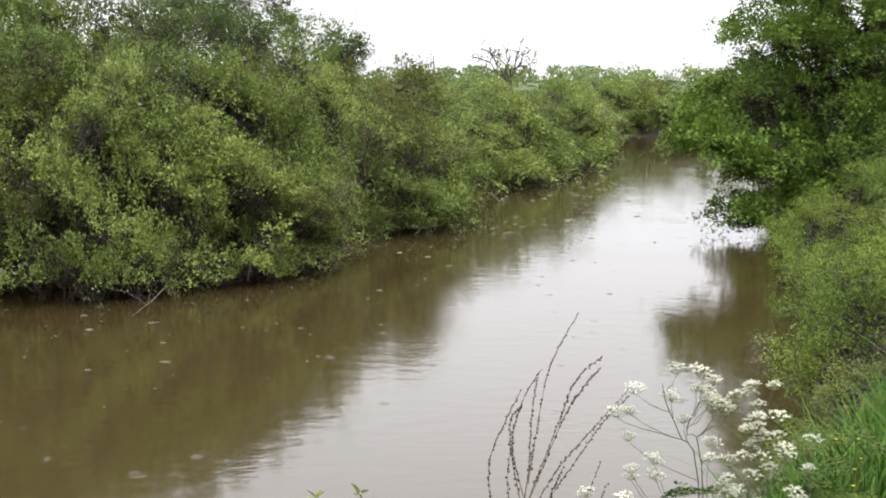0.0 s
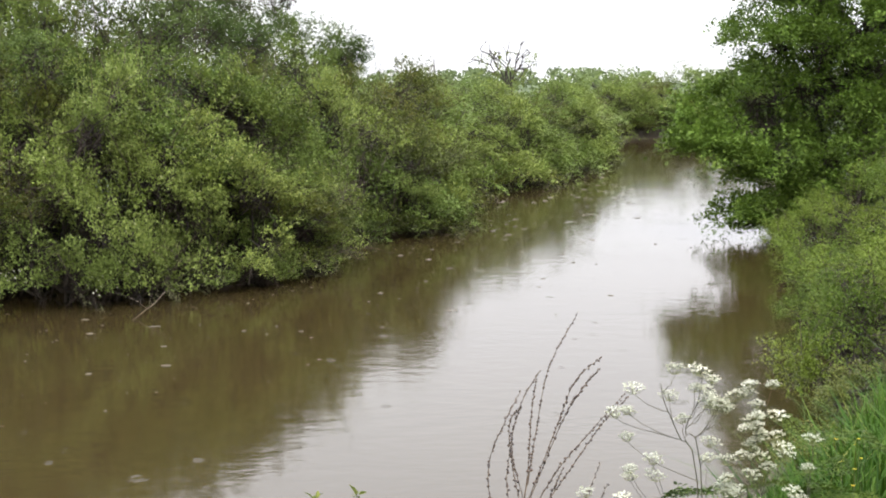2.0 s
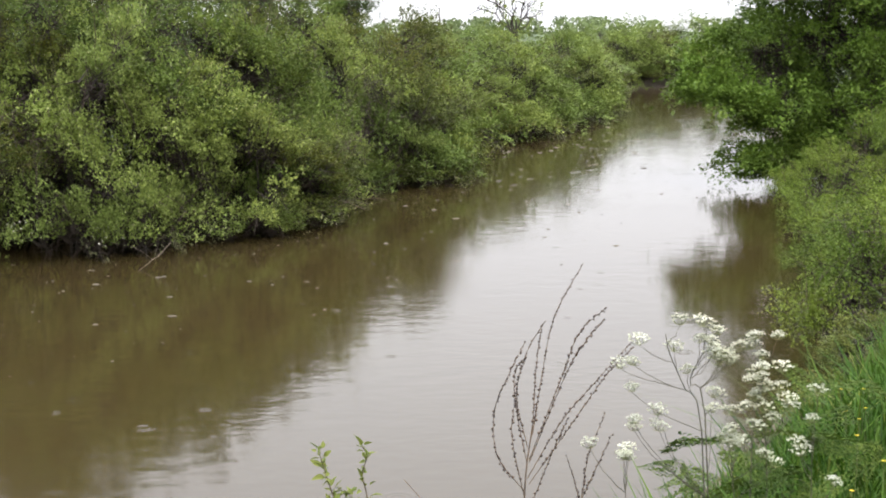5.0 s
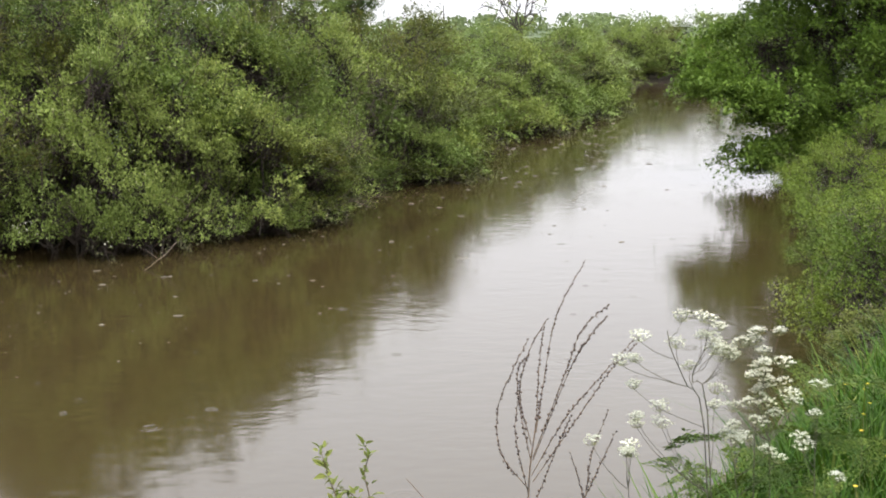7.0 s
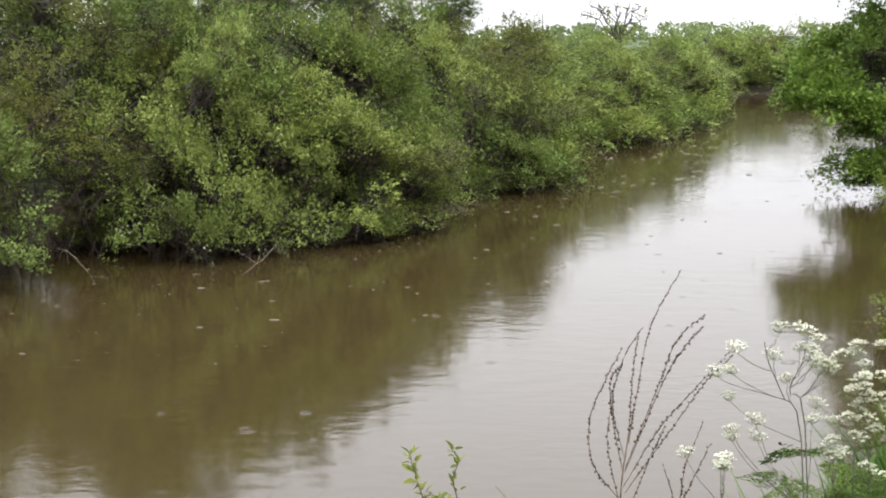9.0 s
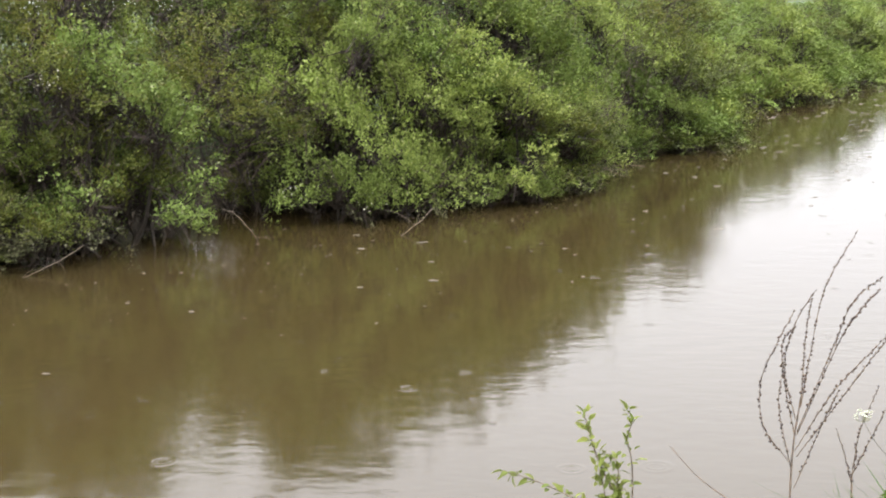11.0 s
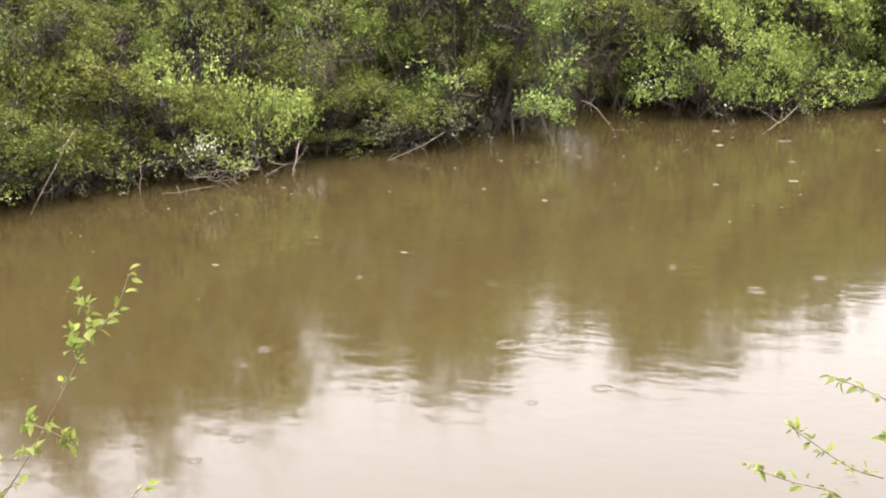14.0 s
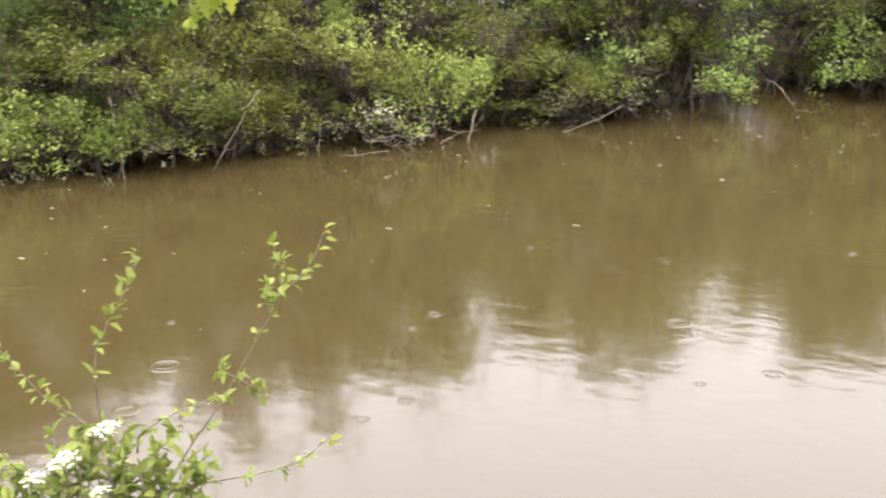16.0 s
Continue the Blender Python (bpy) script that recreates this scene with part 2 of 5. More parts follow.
# ---- mesh helpers ----
class Soup:
    """Gathers vertices and faces of one mesh."""

    def __init__(self):
        self.v, self.f, self.count = [], [], 0

    def add(self, verts, faces):
        """verts: array n x 3; faces: array m x 3 or m x 4 of indices into verts."""
        self.v.append(np.asarray(verts, float).reshape(-1, 3))
        self.f.append(np.asarray(faces, int) + self.count)
        self.count += len(self.v[-1])

    def mesh(self, name, mat, smooth=True):
        v = np.concatenate(self.v)
        loops = np.concatenate([f.ravel() for f in self.f])
        sizes = np.concatenate([np.full(len(f), f.shape[1]) for f in self.f])
        me = bpy.data.meshes.new(name)
        me.vertices.add(len(v))
        me.vertices.foreach_set("co", v.ravel())
        me.loops.add(len(loops))
        me.loops.foreach_set("vertex_index", loops.astype(np.int32))
        me.polygons.add(len(sizes))
        me.polygons.foreach_set("loop_start", (np.cumsum(sizes) - sizes).astype(np.int32))
        me.polygons.foreach_set("use_smooth", np.full(len(sizes), smooth))
        me.materials.append(mat)
        me.update(calc_edges=True)
        me.validate()
        return me

    def tube(self, points, r0, r1, sides=5):
        """A tapered tube along points."""
        q = np.asarray(points, float)
        k = len(q)
        d = np.gradient(q, axis=0)
        d /= np.linalg.norm(d, axis=1)[:, None] + 1e-9
        u = np.cross(d, (0.31, 0.17, 0.94) if abs(d[0][2]) < 0.9 else (1.0, 0.2, 0.1))
        u /= np.linalg.norm(u, axis=1)[:, None] + 1e-9
        w = np.cross(d, u)
        a = np.arange(sides) * 2 * np.pi / sides
        r = np.linspace(r0, r1, k)[:, None, None]
        v = q[:, None] + r * (np.cos(a)[None, :, None] * u[:, None] + np.sin(a)[None, :, None] * w[:, None])
        i, j = np.meshgrid(np.arange(k - 1), np.arange(sides), indexing="ij")
        jn = (j + 1) % sides
        f = np.stack([i * sides + j, i * sides + jn, (i + 1) * sides + jn, (i + 1) * sides + j], -1).reshape(-1, 4)
        self.add(v, f)

    def leaves(self, at, along, normal, length, width, flat=False):
        """Leaf blades, folded or, for far ones, flat three-cornered: arrays of base points, directions, face normals, lengths and widths."""
        along = along / (np.linalg.norm(along, axis=1)[:, None] + 1e-9)
        side = np.cross(along, normal)
        side /= np.linalg.norm(side, axis=1)[:, None] + 1e-9
        up = np.cross(side, along)
        ln, wd = length[:, None], width[:, None]
        if flat:
            base = at + along * ln * 0.2
            self.add(np.stack([base - side * wd * 0.6, at + along * ln * 1.15, base + side * wd * 0.6], 1), np.arange(len(at))[:, None] * 3 + [0, 2, 1])
            return
        mid = at + along * ln * 0.45 + up * wd * 0.22
        v = np.stack([at, mid + side * wd / 2, at + along * ln - up * ln * 0.08, mid - side * wd / 2], 1)
        k = np.arange(len(at))[:, None] * 4
        self.add(v, np.concatenate([k + [0, 1, 2], k + [0, 2, 3]]))


def curve(p0, p1, bow, k, rng, wobble=0.0):
    """A bowed line of k points from p0 to p1."""
    t = np.linspace(0, 1, k)[:, None]
    q = np.asarray(p0) * (1 - t) + np.asarray(p1) * t + np.asarray(bow) * (4 * t * (1 - t))
    if wobble:
        q[1:-1] += rng.normal(0, wobble, (k - 2, 3))
    return q


def smooth_line(points, k):
    """A smooth line of k points through a few given ones."""
    q = np.asarray(points, float)
    q = np.concatenate([2 * q[:1] - q[1:2], q, 2 * q[-1:] - q[-2:-1]])
    res = []
    for s in np.linspace(0, len(q) - 3 - 1e-6, k):
        i, t = int(s), s - int(s)
        a, b, c, d = q[i:i + 4]
        res.append(0.5 * (2 * b + (c - a) * t + (2 * a - 5 * b + 4 * c - d) * t * t + (3 * b - a - 3 * c + d) * t ** 3))
    return np.array(res)


def unit(rng, k):
    v = rng.normal(0, 1, (k, 3))
    return v / np.linalg.norm(v, axis=1)[:, None]


def part(name, me, parent, label=""):
    ob = new(name, me)
    ob.parent = parent
    return tagged(ob, label)


def thing(name, label, category, group="", kind="", at=(0, 0, 0)):
    ob = tagged(new(name), label, category, group, kind)
    ob.location = at
    ob.empty_display_size = 0.2
    return ob


# ---- the river bed and its banks ----
LEFT = [(-90, -95), (-31, -14), (-13.3, 9.6), (-12.5, 10.3), (-11.4, 11.65), (-10.9, 12.8), (-10.1, 14.1), (-9.2, 15.3), (-8.3, 16.2), (-7.4, 17.2),
        (-7.2, 18.3), (-7.9, 19.7), (-7.5, 20.4), (-6.5, 20.3), (-5.6, 19.9), (-4.8, 20.5), (-3.6, 21.4), (-2.7, 22.3), (-2.15, 23.1), (-2.2, 24.6), (-2.4, 26.6),
        (-1.7, 27.9), (-0.3, 29.6), (0.3, 32.2), (0.6, 36.0), (0.75, 38.4), (1.6, 39.4), (3.3, 41.8), (4.2, 45.5), (5.6, 49.2), (6.9, 54.0), (7.3, 60.0),
        (8.5, 71.0), (10.2, 76.3), (13.4, 79.6), (28, 86), (60, 92), (160, 96)]
RIGHT = [(160, 80), (60, 77), (30, 71), (18, 64), (11.5, 54), (10.2, 42), (9.0, 33), (7.7, 27), (6.0, 19), (4.0, 13.4), (1.9, 9.6), (0.2, 6.7),
         (-4.6, 0.5), (-10, -6.6), (-30, -33), (-75, -95)]


def to_line(px, py, line):
    """Distance of points from a polyline."""
    best = np.full(px.shape, 1e9)
    for (x0, y0), (x1, y1) in zip(line, line[1:]):
        dx, dy = x1 - x0, y1 - y0
        t = np.clip(((px - x0) * dx + (py - y0) * dy) / (dx * dx + dy * dy), 0, 1)
        best = np.minimum(best, np.hypot(px - x0 - t * dx, py - y0 - t * dy))
    return best


def in_river(px, py):
    poly, inside = LEFT + RIGHT, np.zeros(px.shape, bool)
    for (x0, y0), (x1, y1) in zip(poly, poly[1:] + poly[:1]):
        if y0 != y1:
            inside ^= ((y0 > py) != (y1 > py)) & (px < (x1 - x0) * (py - y0) / (y1 - y0) + x0)
    return inside


def ground_z(px, py):
    px, py = np.asarray(px, float), np.asarray(py, float)
    dl, dr, wet = to_line(px, py, LEFT), to_line(px, py, RIGHT), in_river(px, py)
    s = lambda v: v * v * (3 - 2 * v)
    # the far bank is undercut: water stands under the overhanging bushes
    land_l = 0.02 + 1.25 * s(np.clip((dl - 1.8) / 3.0, 0, 1)) - 0.3 * np.clip(1.8 - dl, 0, 1.8)
    land_r = 0.02 + 1.78 * s(np.clip(dr / 2.6, 0, 1))
    z = np.where(dl < dr, land_l, land_r)
    far = np.clip((np.hypot(px, py) - 60) / 100, 0, 1)
    z = z * (1 - far) + np.maximum(z, 1.5) * far
    z += 0.05 * np.sin(px * 1.7 + 0.6 * py) * np.sin(py * 1.3 - 0.4 * px) * np.clip(np.minimum(dl, dr), 0, 1)
    return np.where(wet, -np.minimum(1.2, 0.55 * np.minimum(dl, dr)), z)


def axis(lo, hi, step, reach):
    mid = np.arange(lo, hi + step / 2, step)
    out = np.cumsum(step * 1.45 ** np.arange(1, 19))
    out = out[out < reach]
    return np.concatenate([(lo - out)[::-1], mid, hi + out])


gx, gy = axis(-34, 40, 0.8, 2600), axis(-12, 100, 0.9, 2600)
X, Y = np.meshgrid(gx, gy, indexing="ij")
soup = Soup()
i, j = np.meshgrid(np.arange(len(gx) - 1), np.arange(len(gy) - 1), indexing="ij")
k = len(gy)
soup.add(np.stack([X, Y, ground_z(X, Y)], -1), np.stack([i * k + j, (i + 1) * k + j, (i + 1) * k + j + 1, i * k + j + 1], -1).reshape(-1, 4))
tagged(new("ground", soup.mesh("ground", SOIL)), "grassy earth banks with a muddy river bed", "ground", kind="structure")

soup = Soup()
wx, wy = np.linspace(-75, 150, 60), np.linspace(-90, 100, 60)
X, Y = np.meshgrid(wx, wy, indexing="ij")
i, j = np.meshgrid(np.arange(59), np.arange(59), indexing="ij")
soup.add(np.stack([X, Y, 0 * X], -1), np.stack([i * 60 + j, (i + 1) * 60 + j, (i + 1) * 60 + j + 1, i * 60 + j + 1], -1).reshape(-1, 4))
tagged(new("water", soup.mesh("water", WATER)), "brown muddy river water with rain ripples", "river", kind="structure")


# ---- bushes ----
def crown_points(rng, lobes, k, inner=0.2, flip=0.75):
    """Starting points and outward directions of k shoots on a crown made of lobes (centre, radius)."""
    c, r = np.array([q[0] for q in lobes]), np.array([q[1] for q in lobes])
    pick = rng.choice(len(r), int(k * 4), p=r ** 2 / (r ** 2).sum())
    d = unit(rng, len(pick))
    d[:, 2] = np.where((d[:, 2] < -0.15) & (rng.random(len(pick)) < flip), -d[:, 2], d[:, 2])
    deep = rng.random(len(pick)) < inner
    depth = np.where(deep, rng.uniform(0.45, 0.85, len(pick)), rng.uniform(0.88, 1.04, len(pick)))
    q = c[pick] + d * (r[pick] * depth)[:, None]
    dist = np.linalg.norm(q[:, None] - c[None], axis=2) / r[None]
    dist[np.arange(len(q)), pick] = 9
    keep = (dist.min(1) > 0.9) | deep
    return q[keep][:k], d[keep][:k]


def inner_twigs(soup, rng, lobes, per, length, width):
    """The thick tangle of thin dead twigs inside a crown, as narrow folded slivers of bark that keep its hollows dark.
    """
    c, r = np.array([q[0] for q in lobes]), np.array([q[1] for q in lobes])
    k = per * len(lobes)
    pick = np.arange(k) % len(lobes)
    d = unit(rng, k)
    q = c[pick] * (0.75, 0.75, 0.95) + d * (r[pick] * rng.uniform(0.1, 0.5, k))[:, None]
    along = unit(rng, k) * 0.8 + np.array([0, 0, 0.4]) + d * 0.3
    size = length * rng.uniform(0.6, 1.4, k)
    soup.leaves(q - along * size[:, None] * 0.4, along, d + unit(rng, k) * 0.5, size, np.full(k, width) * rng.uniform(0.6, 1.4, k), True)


def leaf_shoots(soup, rng, q, d, per, leaf, reach, lean=0.45):
    """Leaves along short shoots from q in directions d."""
    k = len(q)
    way = d * 0.9 + np.array([0, 0, lean * 0.7]) + rng.normal(0, 0.4, (k, 3))
    way /= np.linalg.norm(way, axis=1)[:, None]
    ln = rng.uniform(0.4, 1.2, k) * reach * np.where(rng.random(k) < 0.08, 1.7, 1.0)
    t = rng.random((k, per))
    at = q[:, None] + way[:, None] * (t * ln[:, None])[..., None] + rng.normal(0, leaf * 0.45, (k, per, 3))
    at[..., 2] -= (t ** 2) * ln[:, None] * 0.25
    at = at.reshape(-1, 3)
    m = len(at)
    along = np.repeat(way, per, 0) * 0.5 + unit(rng, m) * 0.9
    nrm = np.repeat(d, per, 0) * 0.75 + np.array([0, 0, 0.22]) + unit(rng, m) * 0.55
    size = leaf * rng.uniform(0.6, 1.3, m)
    soup.leaves(at, along, nrm, size, size * rng.uniform(0.55, 0.85, m))


def fan_starts(rng, lobes, fans, up=0.35, out=0.6, low=0.0):
    """Leafy sprays burst from each lobe (centre, radius): their starting points, directions and lengths."""
    c = np.repeat(np.array([q[0] for q in lobes]), fans, 0)
    r = np.repeat(np.array([q[1] for q in lobes]), fans)
    k = len(r)
    outward = c * (1, 1, 0)
    outward /= np.linalg.norm(outward, axis=1)[:, None] + 0.3
    d = unit(rng, k)
    d[:, 2] = np.where(d[:, 2] < low, -d[:, 2] * 0.6, d[:, 2])
    d = d + outward * out + np.array([0, 0, up])
    d /= np.linalg.norm(d, axis=1)[:, None]
    return c + d * (r * rng.uniform(0.0, 0.3, k))[:, None], d, r * rng.uniform(0.7, 1.4, k) * np.where(rng.random(k) < 0.14, 1.5, 1.0)


def leafy_fans(soup, rng, q, d, reach, per, leaf, wide=0.62, droop=0.22, shape=0.7, loose=0.65, flat=False):
    """Flat leafy sprays: side twigs in one plane carry tufts of leaves whose faces look up and outward."""
    k, tufts = len(q), max(3, per // 5)
    side = np.cross(d, np.array([0, 0, 1.0]) + unit(rng, k) * 0.55)
    side /= np.linalg.norm(side, axis=1)[:, None] + 1e-6
    face = np.cross(side, d)
    face *= np.where(face[:, 2] < 0, -1, 1)[:, None]
    t = rng.uniform(0.12, 1.0, (k, tufts)) ** 0.75
    u = rng.uniform(-1, 1, (k, tufts)) * wide * (1.06 - t ** 1.6) * 0.8
    ln = reach[:, None]
    at = q[:, None] + d[:, None] * (t * ln)[..., None] + side[:, None] * (u * ln)[..., None] + face[:, None] * (rng.normal(0, 0.06, (k, tufts)) * ln)[..., None]
    at[..., 2] -= t ** 2 * ln * droop
    five = 5
    at = at[:, :, None] + rng.normal(0, leaf * 0.75, (k, tufts, five, 3))
    way = d[:, None] * 0.55 + side[:, None] * (np.sign(u) * 0.5)[..., None]
    m = k * tufts * five
    along = np.repeat(way.reshape(-1, 3), five, 0) + unit(rng, m) * 0.75
    nrm = np.repeat(face * 0.75 + d * 0.35, tufts * five, 0) + unit(rng, m) * loose
    size = leaf * rng.uniform(0.6, 1.25, m) * np.repeat((1.1 - 0.35 * t).reshape(-1), five)
    soup.leaves(at.reshape(-1, 3), along, nrm, size, size * shape * rng.uniform(0.8, 1.15, m), flat)


# detail by how near a bush stands: lobes, sprays a lobe, leaves a spray, inner slivers a lobe
NEAR_DETAIL, MID_DETAIL, FAR_DETAIL = (27, 7, 70, 26), (21, 8, 46, 14), (18, 7, 36, 10)


def bush(name, label, seed, radius, height, mat, leaf, detail=NEAR_DETAIL, bare=14, stems=7, lobe_size=0.34, silt=0.0, group="", category="bush", droop=0.2, up=0.5, out=0.6, hang=0, flat=False, foot=0.72, crest=(1.04, 0.62), wide=0.62, trail=1.0):
    """A many-stemmed bush: stems, twigs, sprays of leaves in lobes round it and, low down, leaves dulled by silt."""
    rng = np.random.default_rng(seed)
    top = thing(name, label, category, group)
    lobes, fans, per, slivers = detail
    ls = []
    for n in range(lobes):
        h = 0.06 + 0.9 * ((n * 0.618) % 1.0) ** 0.9
        girth = radius * float(np.interp(h, (0, 0.3, 0.65, 1.0), (foot, 0.98, *crest)))
        a, r = n * 2.4 + rng.uniform(-0.4, 0.4), radius * lobe_size * rng.uniform(0.75, 1.2)
        rr = max(0.0, girth - r) * rng.uniform(0.8, 1.1)
        ls.append((np.array([rr * math.cos(a), rr * math.sin(a), max(0.3 + r * 0.3, h * height - r * 0.7)]), r))
    for n in range(hang):
        a, r = n * 6.283 / hang + rng.uniform(-0.3, 0.3), radius * rng.uniform(0.24, 0.34)
        ls.append((np.array([radius * (foot - 0.16) * math.cos(a), radius * (foot - 0.16) * math.sin(a), rng.uniform(0.2, 0.95)]), r))
    for n in range(stems):
        wood = Soup()
        a = rng.uniform(0, 2 * np.pi)
        c = ls[n % lobes][0]
        wood.tube(curve((0.25 * radius * math.cos(a), 0.25 * radius * math.sin(a), -0.3), c, (0.1 * c[0], 0.1 * c[1], 0.15), 7, rng, 0.04), 0.022, 0.009, 6)
        part("stem", wood.mesh("stem", BARK), top)
    q, d, reach = fan_starts(rng, ls[:lobes], fans, up, out, -0.25)
    reach = reach * trail
    if hang:
        q, d, reach = [np.concatenate(v) for v in zip((q, d, reach), fan_starts(rng, ls[lobes:], fans, 0.1, 0.4, -0.6))]
    wood = Soup()
    for a, w, ln in list(zip(q, d, reach))[::2]:
        wood.tube(curve(a - w * ln * 0.5, a + w * ln * 0.8 - np.array([0, 0, droop * 0.6 * ln]), (0, 0, 0.03), 4, rng, 0.02), 0.008, 0.003, 3)
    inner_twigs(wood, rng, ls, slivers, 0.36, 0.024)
    tagged(part("twig_tangle", wood.mesh("twig_tangle", SHADED_TWIG), top, "tangled inner twigs coloured near black for the crown's shade"), kind="stuff")
    low = (q[:, 2] + d[:, 2] * reach < silt) & (rng.random(len(q)) < 0.6)
    soup = Soup()
    leafy_fans(soup, rng, q[~low], d[~low], reach[~low], per, leaf, wide, droop, flat=flat)
    part("crown", soup.mesh("crown", mat, False), top)
    if low.any():
        soup = Soup()
        leafy_fans(soup, rng, q[low], d[low], reach[low], per * 2 // 3, leaf, wide, droop + 0.15, flat=flat)
        part("lower_leaves", soup.mesh("lower_leaves", LEAF_SILT, False), top, "leaves dulled grey by flood silt")
    if bare:
        twigs = Soup()
        q, d = crown_points(rng, ls, bare, 0.0)
        for a, dd in zip(q, d):
            end = a + (dd + (0, 0, 0.5)) * rng.uniform(0.15, 0.5)
            line = curve(a - dd * 0.3, end, rng.normal(0, 0.06, 3), 5, rng, 0.015)
            twigs.tube(line, 0.008, 0.003, 3)
            for n in range(2):
                b = line[2 + n]
                twigs.tube(curve(b, b + (dd + rng.normal(0, 0.6, 3)) * 0.18, (0, 0, 0.02), 3, rng), 0.004, 0.002, 3)
        tagged(part("bare_twig_tangle", twigs.mesh("bare_twig_tangle", TWIG), top, "leafless grey-brown twigs"), kind="stuff")
    return top


def settle(ob, x, y, turn=0, sx=1.0, sz=1.0, z=None):
    g = float(ground_z(np.array([x]), np.array([y]))[0]) if z is None else z
    return pose(x, y, max(g, -0.15) - 0.05, 0, 0, turn) @ Matrix.Diagonal((sx, sx, sz, 1))


def plant_all(kinds, spots):
    """spots: kind, x, y, turn, width scale, height scale. The first of each kind is moved, the rest are copies."""
    first = {}
    for kind, x, y, turn, sx, sz in spots:
        m = settle(kinds[kind], x, y, turn, sx, sz)
        if kind in first:
            copy_thing(kinds[kind], m)
        else:
            first[kind] = m
    for kind, m in first.items():
        kinds[kind].matrix_basis = m
    # a kind that found no spot stands deep in the thicket
    for n, kind in enumerate(k for k in kinds if k not in first):
        kinds[kind].matrix_basis = settle(kinds[kind], -15.0 - 3 * n, 24.0 - 2 * n)


HEDGE = "bushes on the far bank"
kinds = {
    "a": bush("hawthorn_bush", "dense green hawthorn bush leaning over muddy water", 11, 1.6, 3.4, LEAF_HAWTHORN, 0.047, flat=True, silt=0.3, group=HEDGE),
    "b": bush("hawthorn_bush", "tall green hawthorn bush with dead twigs inside", 12, 1.6, 3.4, LEAF_HAWTHORN, 0.047, flat=True, bare=18, group=HEDGE),
    "c": bush("blackthorn_bush", "olive-green blackthorn bush with thin new leaves", 13, 1.6, 3.4, LEAF_OLIVE, 0.043, flat=True, bare=34, silt=0.3, group=HEDGE),
    # d and k: front bushes whose leaf colour carries extra light
    "d": bush("sallow_bush", "low spreading bush trailing in the river", 14, 1.35, 2.9, LEAF_FRONT_LIT, 0.045, flat=True, foot=0.92, crest=(0.88, 0.55), up=0.65, silt=0.5, bare=12, group=HEDGE, droop=0.2, hang=7),
    "k": bush("sallow_bush", "rounded green bush overhanging the river edge", 24, 1.4, 2.9, LEAF_FRONT_LIT, 0.045, flat=True, foot=0.92, crest=(0.88, 0.55), up=0.65, silt=0.5, bare=12, group=HEDGE, droop=0.2, hang=7),
    "e": bush("sallow_bush", "low olive bush trailing silted twigs in the river", 15, 1.35, 2.9, LEAF_OLIVE, 0.043, flat=True, silt=0.85, bare=30, group=HEDGE, droop=0.3, hang=10),
    # m and n: tall hawthorn with shade put into the leaf colour
    "m": bush("elm_bush", "tall spreading hawthorn over the thicket, leaves coloured dark for shade", 25, 1.8, 4.8, LEAF_HAWTHORN_SHADED, 0.05, (35, 7, 68, 20), lobe_size=0.33, flat=True, bare=14, group=HEDGE),
    "o": bush("blackthorn_bush", "tall olive-brown blackthorn with many dead twigs", 27, 1.9, 4.8, LEAF_OLIVE, 0.052, (33, 8, 44, 30), lobe_size=0.33, flat=True, bare=60, stems=5, group=HEDGE),
    "n": bush("elm_bush", "tall hawthorn standing behind the thicket, leaves coloured dark for shade", 26, 2.0, 4.8, LEAF_HAWTHORN_SHADED, 0.06, (30, 8, 46, 12), lobe_size=0.33, flat=True, bare=8, stems=4, group=HEDGE),
    "f": bush("willow_bush", "bright yellow-green willow bush on the river bank", 16, 1.9, 3.4, LEAF_WILLOW, 0.06, MID_DETAIL, flat=True, bare=5, stems=4, group=HEDGE),
    "g": bush("hawthorn_bush", "green hawthorn bush in the thicket on the bank", 17, 1.9, 3.4, LEAF_HAWTHORN, 0.06, MID_DETAIL, flat=True, bare=8, stems=4, group=HEDGE),
    "h": bush("blackthorn_bush", "olive blackthorn bush in the thicket on the bank", 18, 1.9, 3.4, LEAF_OLIVE, 0.055, MID_DETAIL, flat=True, bare=14, stems=4, group=HEDGE),
    "i": bush("sallow_bush", "low bright green bush at the distant waterline", 19, 1.5, 2.3, LEAF_WILLOW, 0.075, FAR_DETAIL, flat=True, foot=0.98, crest=(0.84, 0.5), silt=0.3, bare=8, stems=3, group=HEDGE, droop=0.3, hang=6),
    "j": bush("sallow_bush", "low olive bush at the distant waterline", 20, 1.5, 2.3, LEAF_OLIVE, 0.07, FAR_DETAIL, flat=True, foot=0.98, crest=(0.84, 0.5), silt=0.45, bare=10, stems=3, group=HEDGE, droop=0.3, hang=6),
}
TALL = {"a": 2.72, "b": 3.08, "c": 3.05, "d": 2.31, "e": 3.06, "k": 2.33, "m": 4.13, "n": 4.83, "o": 4.22, "f": 3.39, "g": 2.75, "h": 3.05, "i": 1.86, "j": 2.31}
# how steeply the thicket climbs back from the river, and its greatest height, by bearing in degrees
BEARING = [-60, -46, -41, -36.4, -34, -31, -26.3, -24, -22.5, -21.5, -16, -11, -9, -7.3, -4.5, -1.8, 0.0, 1.6, 3.0, 5.2, 6.8, 8, 10, 30]
SLOPE = [0.46, 0.435, 0.412, 0.395, 0.372, 0.372, 0.352, 0.33, 0.29, 0.33, 0.307, 0.291, 0.255, 0.222, 0.201, 0.177, 0.158, 0.138, 0.13, 0.116, 0.11, 0.105, 0.1, 0.1]
